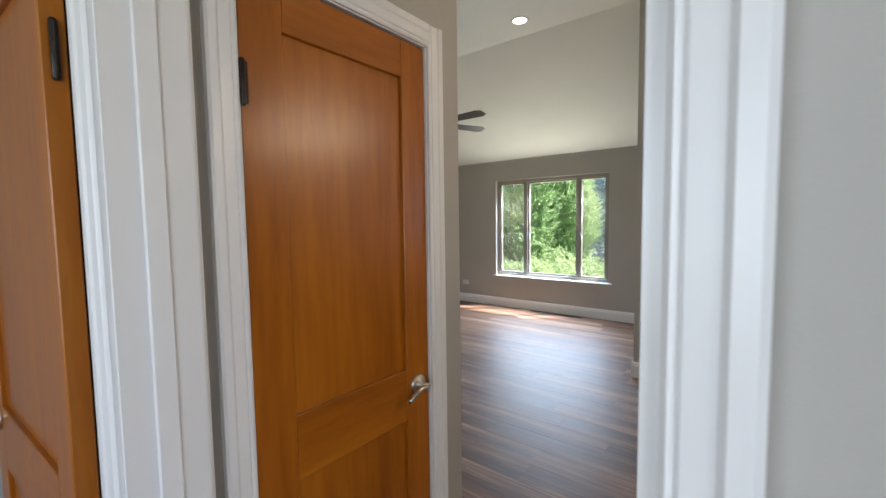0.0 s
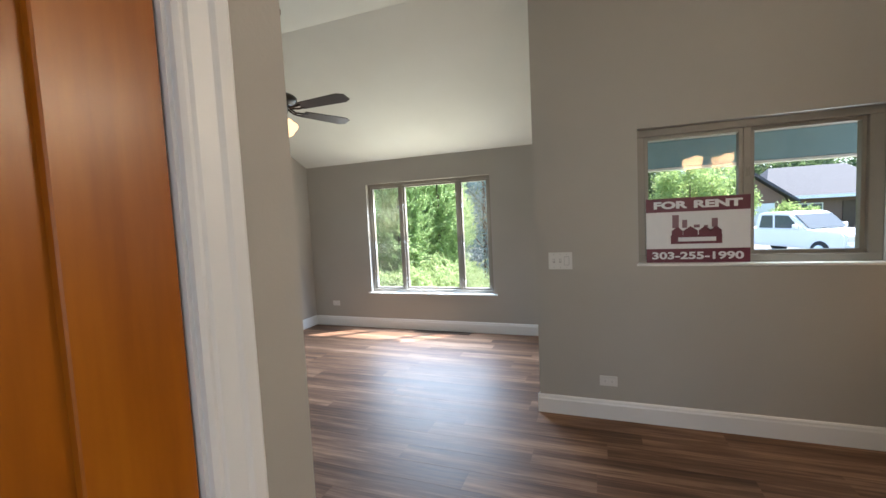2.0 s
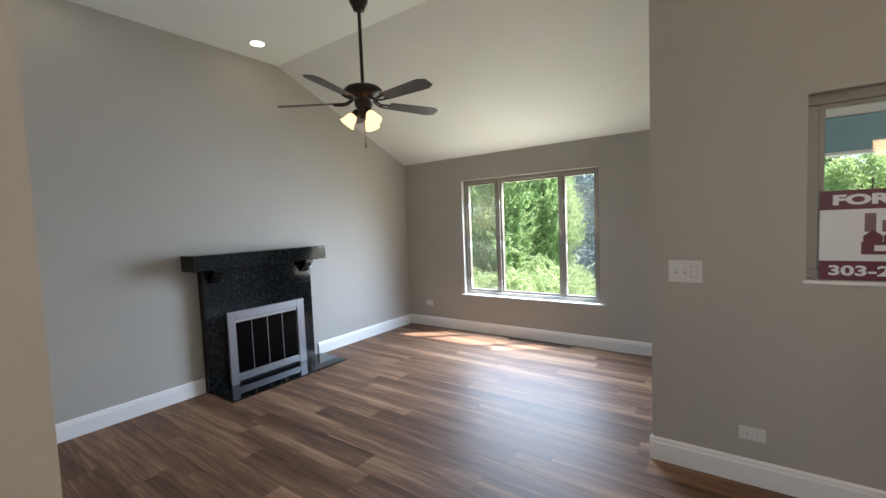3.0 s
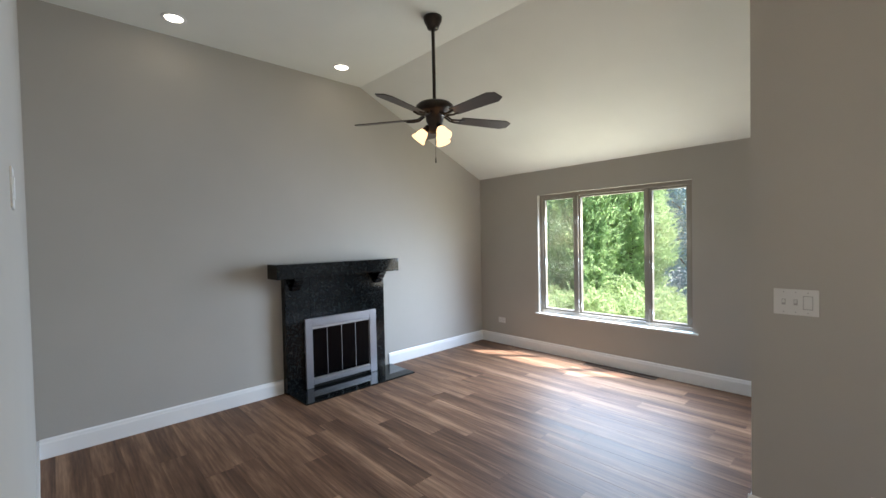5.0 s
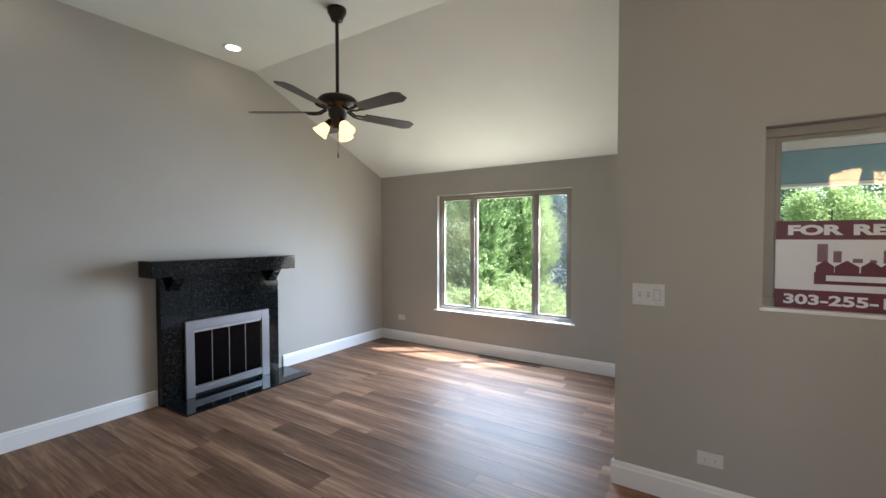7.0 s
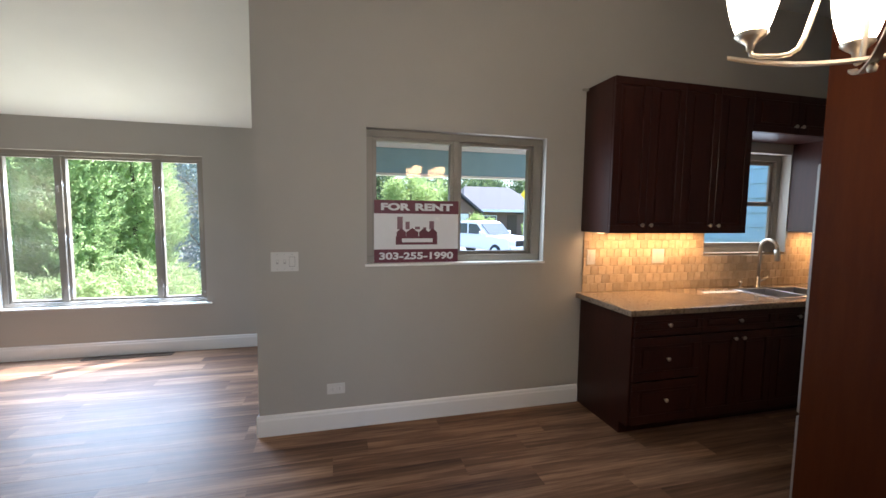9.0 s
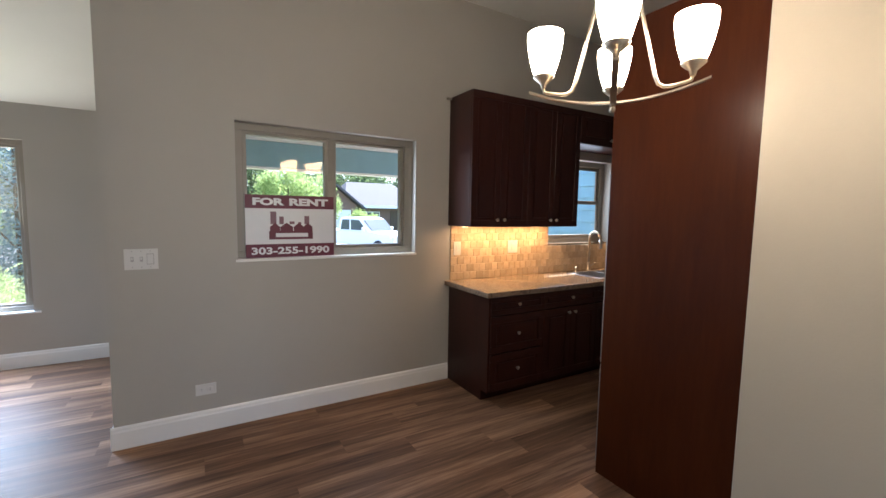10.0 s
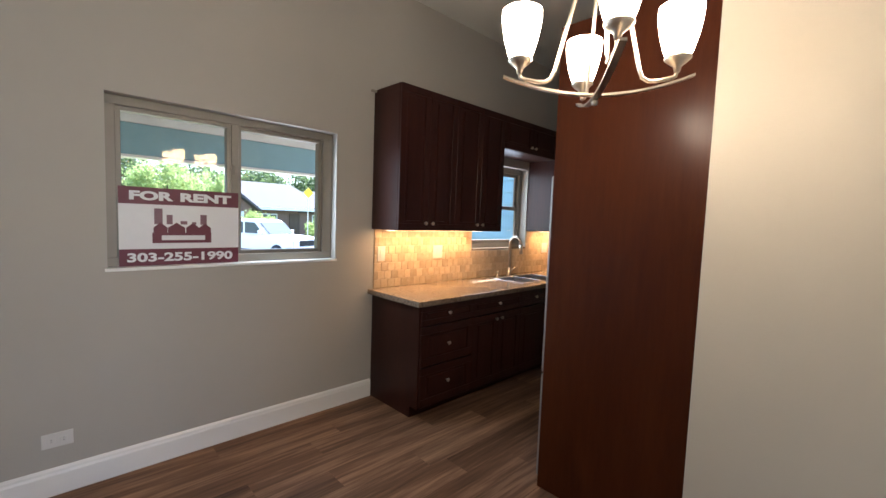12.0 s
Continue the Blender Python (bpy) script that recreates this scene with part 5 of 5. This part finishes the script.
random.seed(4)
for row in range(7):
    z = 0.9165 + 0.0697 * row + TH / 2
    x = 1.50 - (0.035 if row % 2 else 0.0)
    while x < 4.4:
        a, b = max(x, 1.5), min(x + TW, 4.4)
        mid = (a + b) / 2
        zt = z + TH / 2
        skip = KW[0] - 0.03 < mid < KW[1] + 0.03 and zt > 1.195
        if b - a > 0.02 and not skip:
            w = b - a
            if w > TW - 0.001:
                me = tile_me
            else:
                key = round(w, 3)
                if key not in cut_me:
                    cut_me[key] = mesh("tile", bx((-w / 2, -0.006, -TH / 2), (w / 2, 0.0, TH / 2), 0.0022), TILE)
                me = cut_me[key]
            t = new("tile", me)
            t.location = (mid, DY - 0.0058 - random.uniform(0, 0.0012), z)
            t.parent = bs if mid < KW[0] else (bs3 if mid < KW[1] else bs2)
        x += TW + 0.002

# floor planks, running along x
PW, PL = 0.178, 1.22
fl = structure("floor", bx((WX, 0.39, -0.0119), (4.9, WY, FZ - 0.008)), FLOOR, "brown wood-look vinyl plank floor with staggered joints", "floor")
plank_me = mesh("plank", bx((-PL / 2, -PW / 2, -0.007), (PL / 2, PW / 2, 0.0), 0.0003), FLOOR)
short_me = {}
random.seed(7)
y = 0.39
while y < WY:
    w = min(PW, WY - y)
    x = WX - random.uniform(0.0, PL)
    xe = 1.40 if y < 1.75 else 5.0
    while x < xe:
        a, b = max(x, WX), min(x + PL - 0.0006, xe)
        if b - a > 0.03:
            me = plank_me
            if b - a < PL - 0.01 or w < PW - 0.001:
                key = (round(b - a, 2), round(w, 3))
                if key not in short_me:
                    short_me[key] = mesh("plank", bx((-(b - a) / 2, -w / 2, -0.007), ((b - a) / 2, w / 2, 0.0), 0.0003), FLOOR)
                me = short_me[key]
            p = new("plank", me)
            p.location = ((a + b) / 2, y + w / 2, FZ)
            p.parent = fl
        x += PL
    y += PW + 0.0005
structure("floor_bedroom", bx((-2.3, -2.6, -0.011), (1.7, 0.389, FZ)), FLOOR, "brown wood-look floor of the bedroom", "floor")
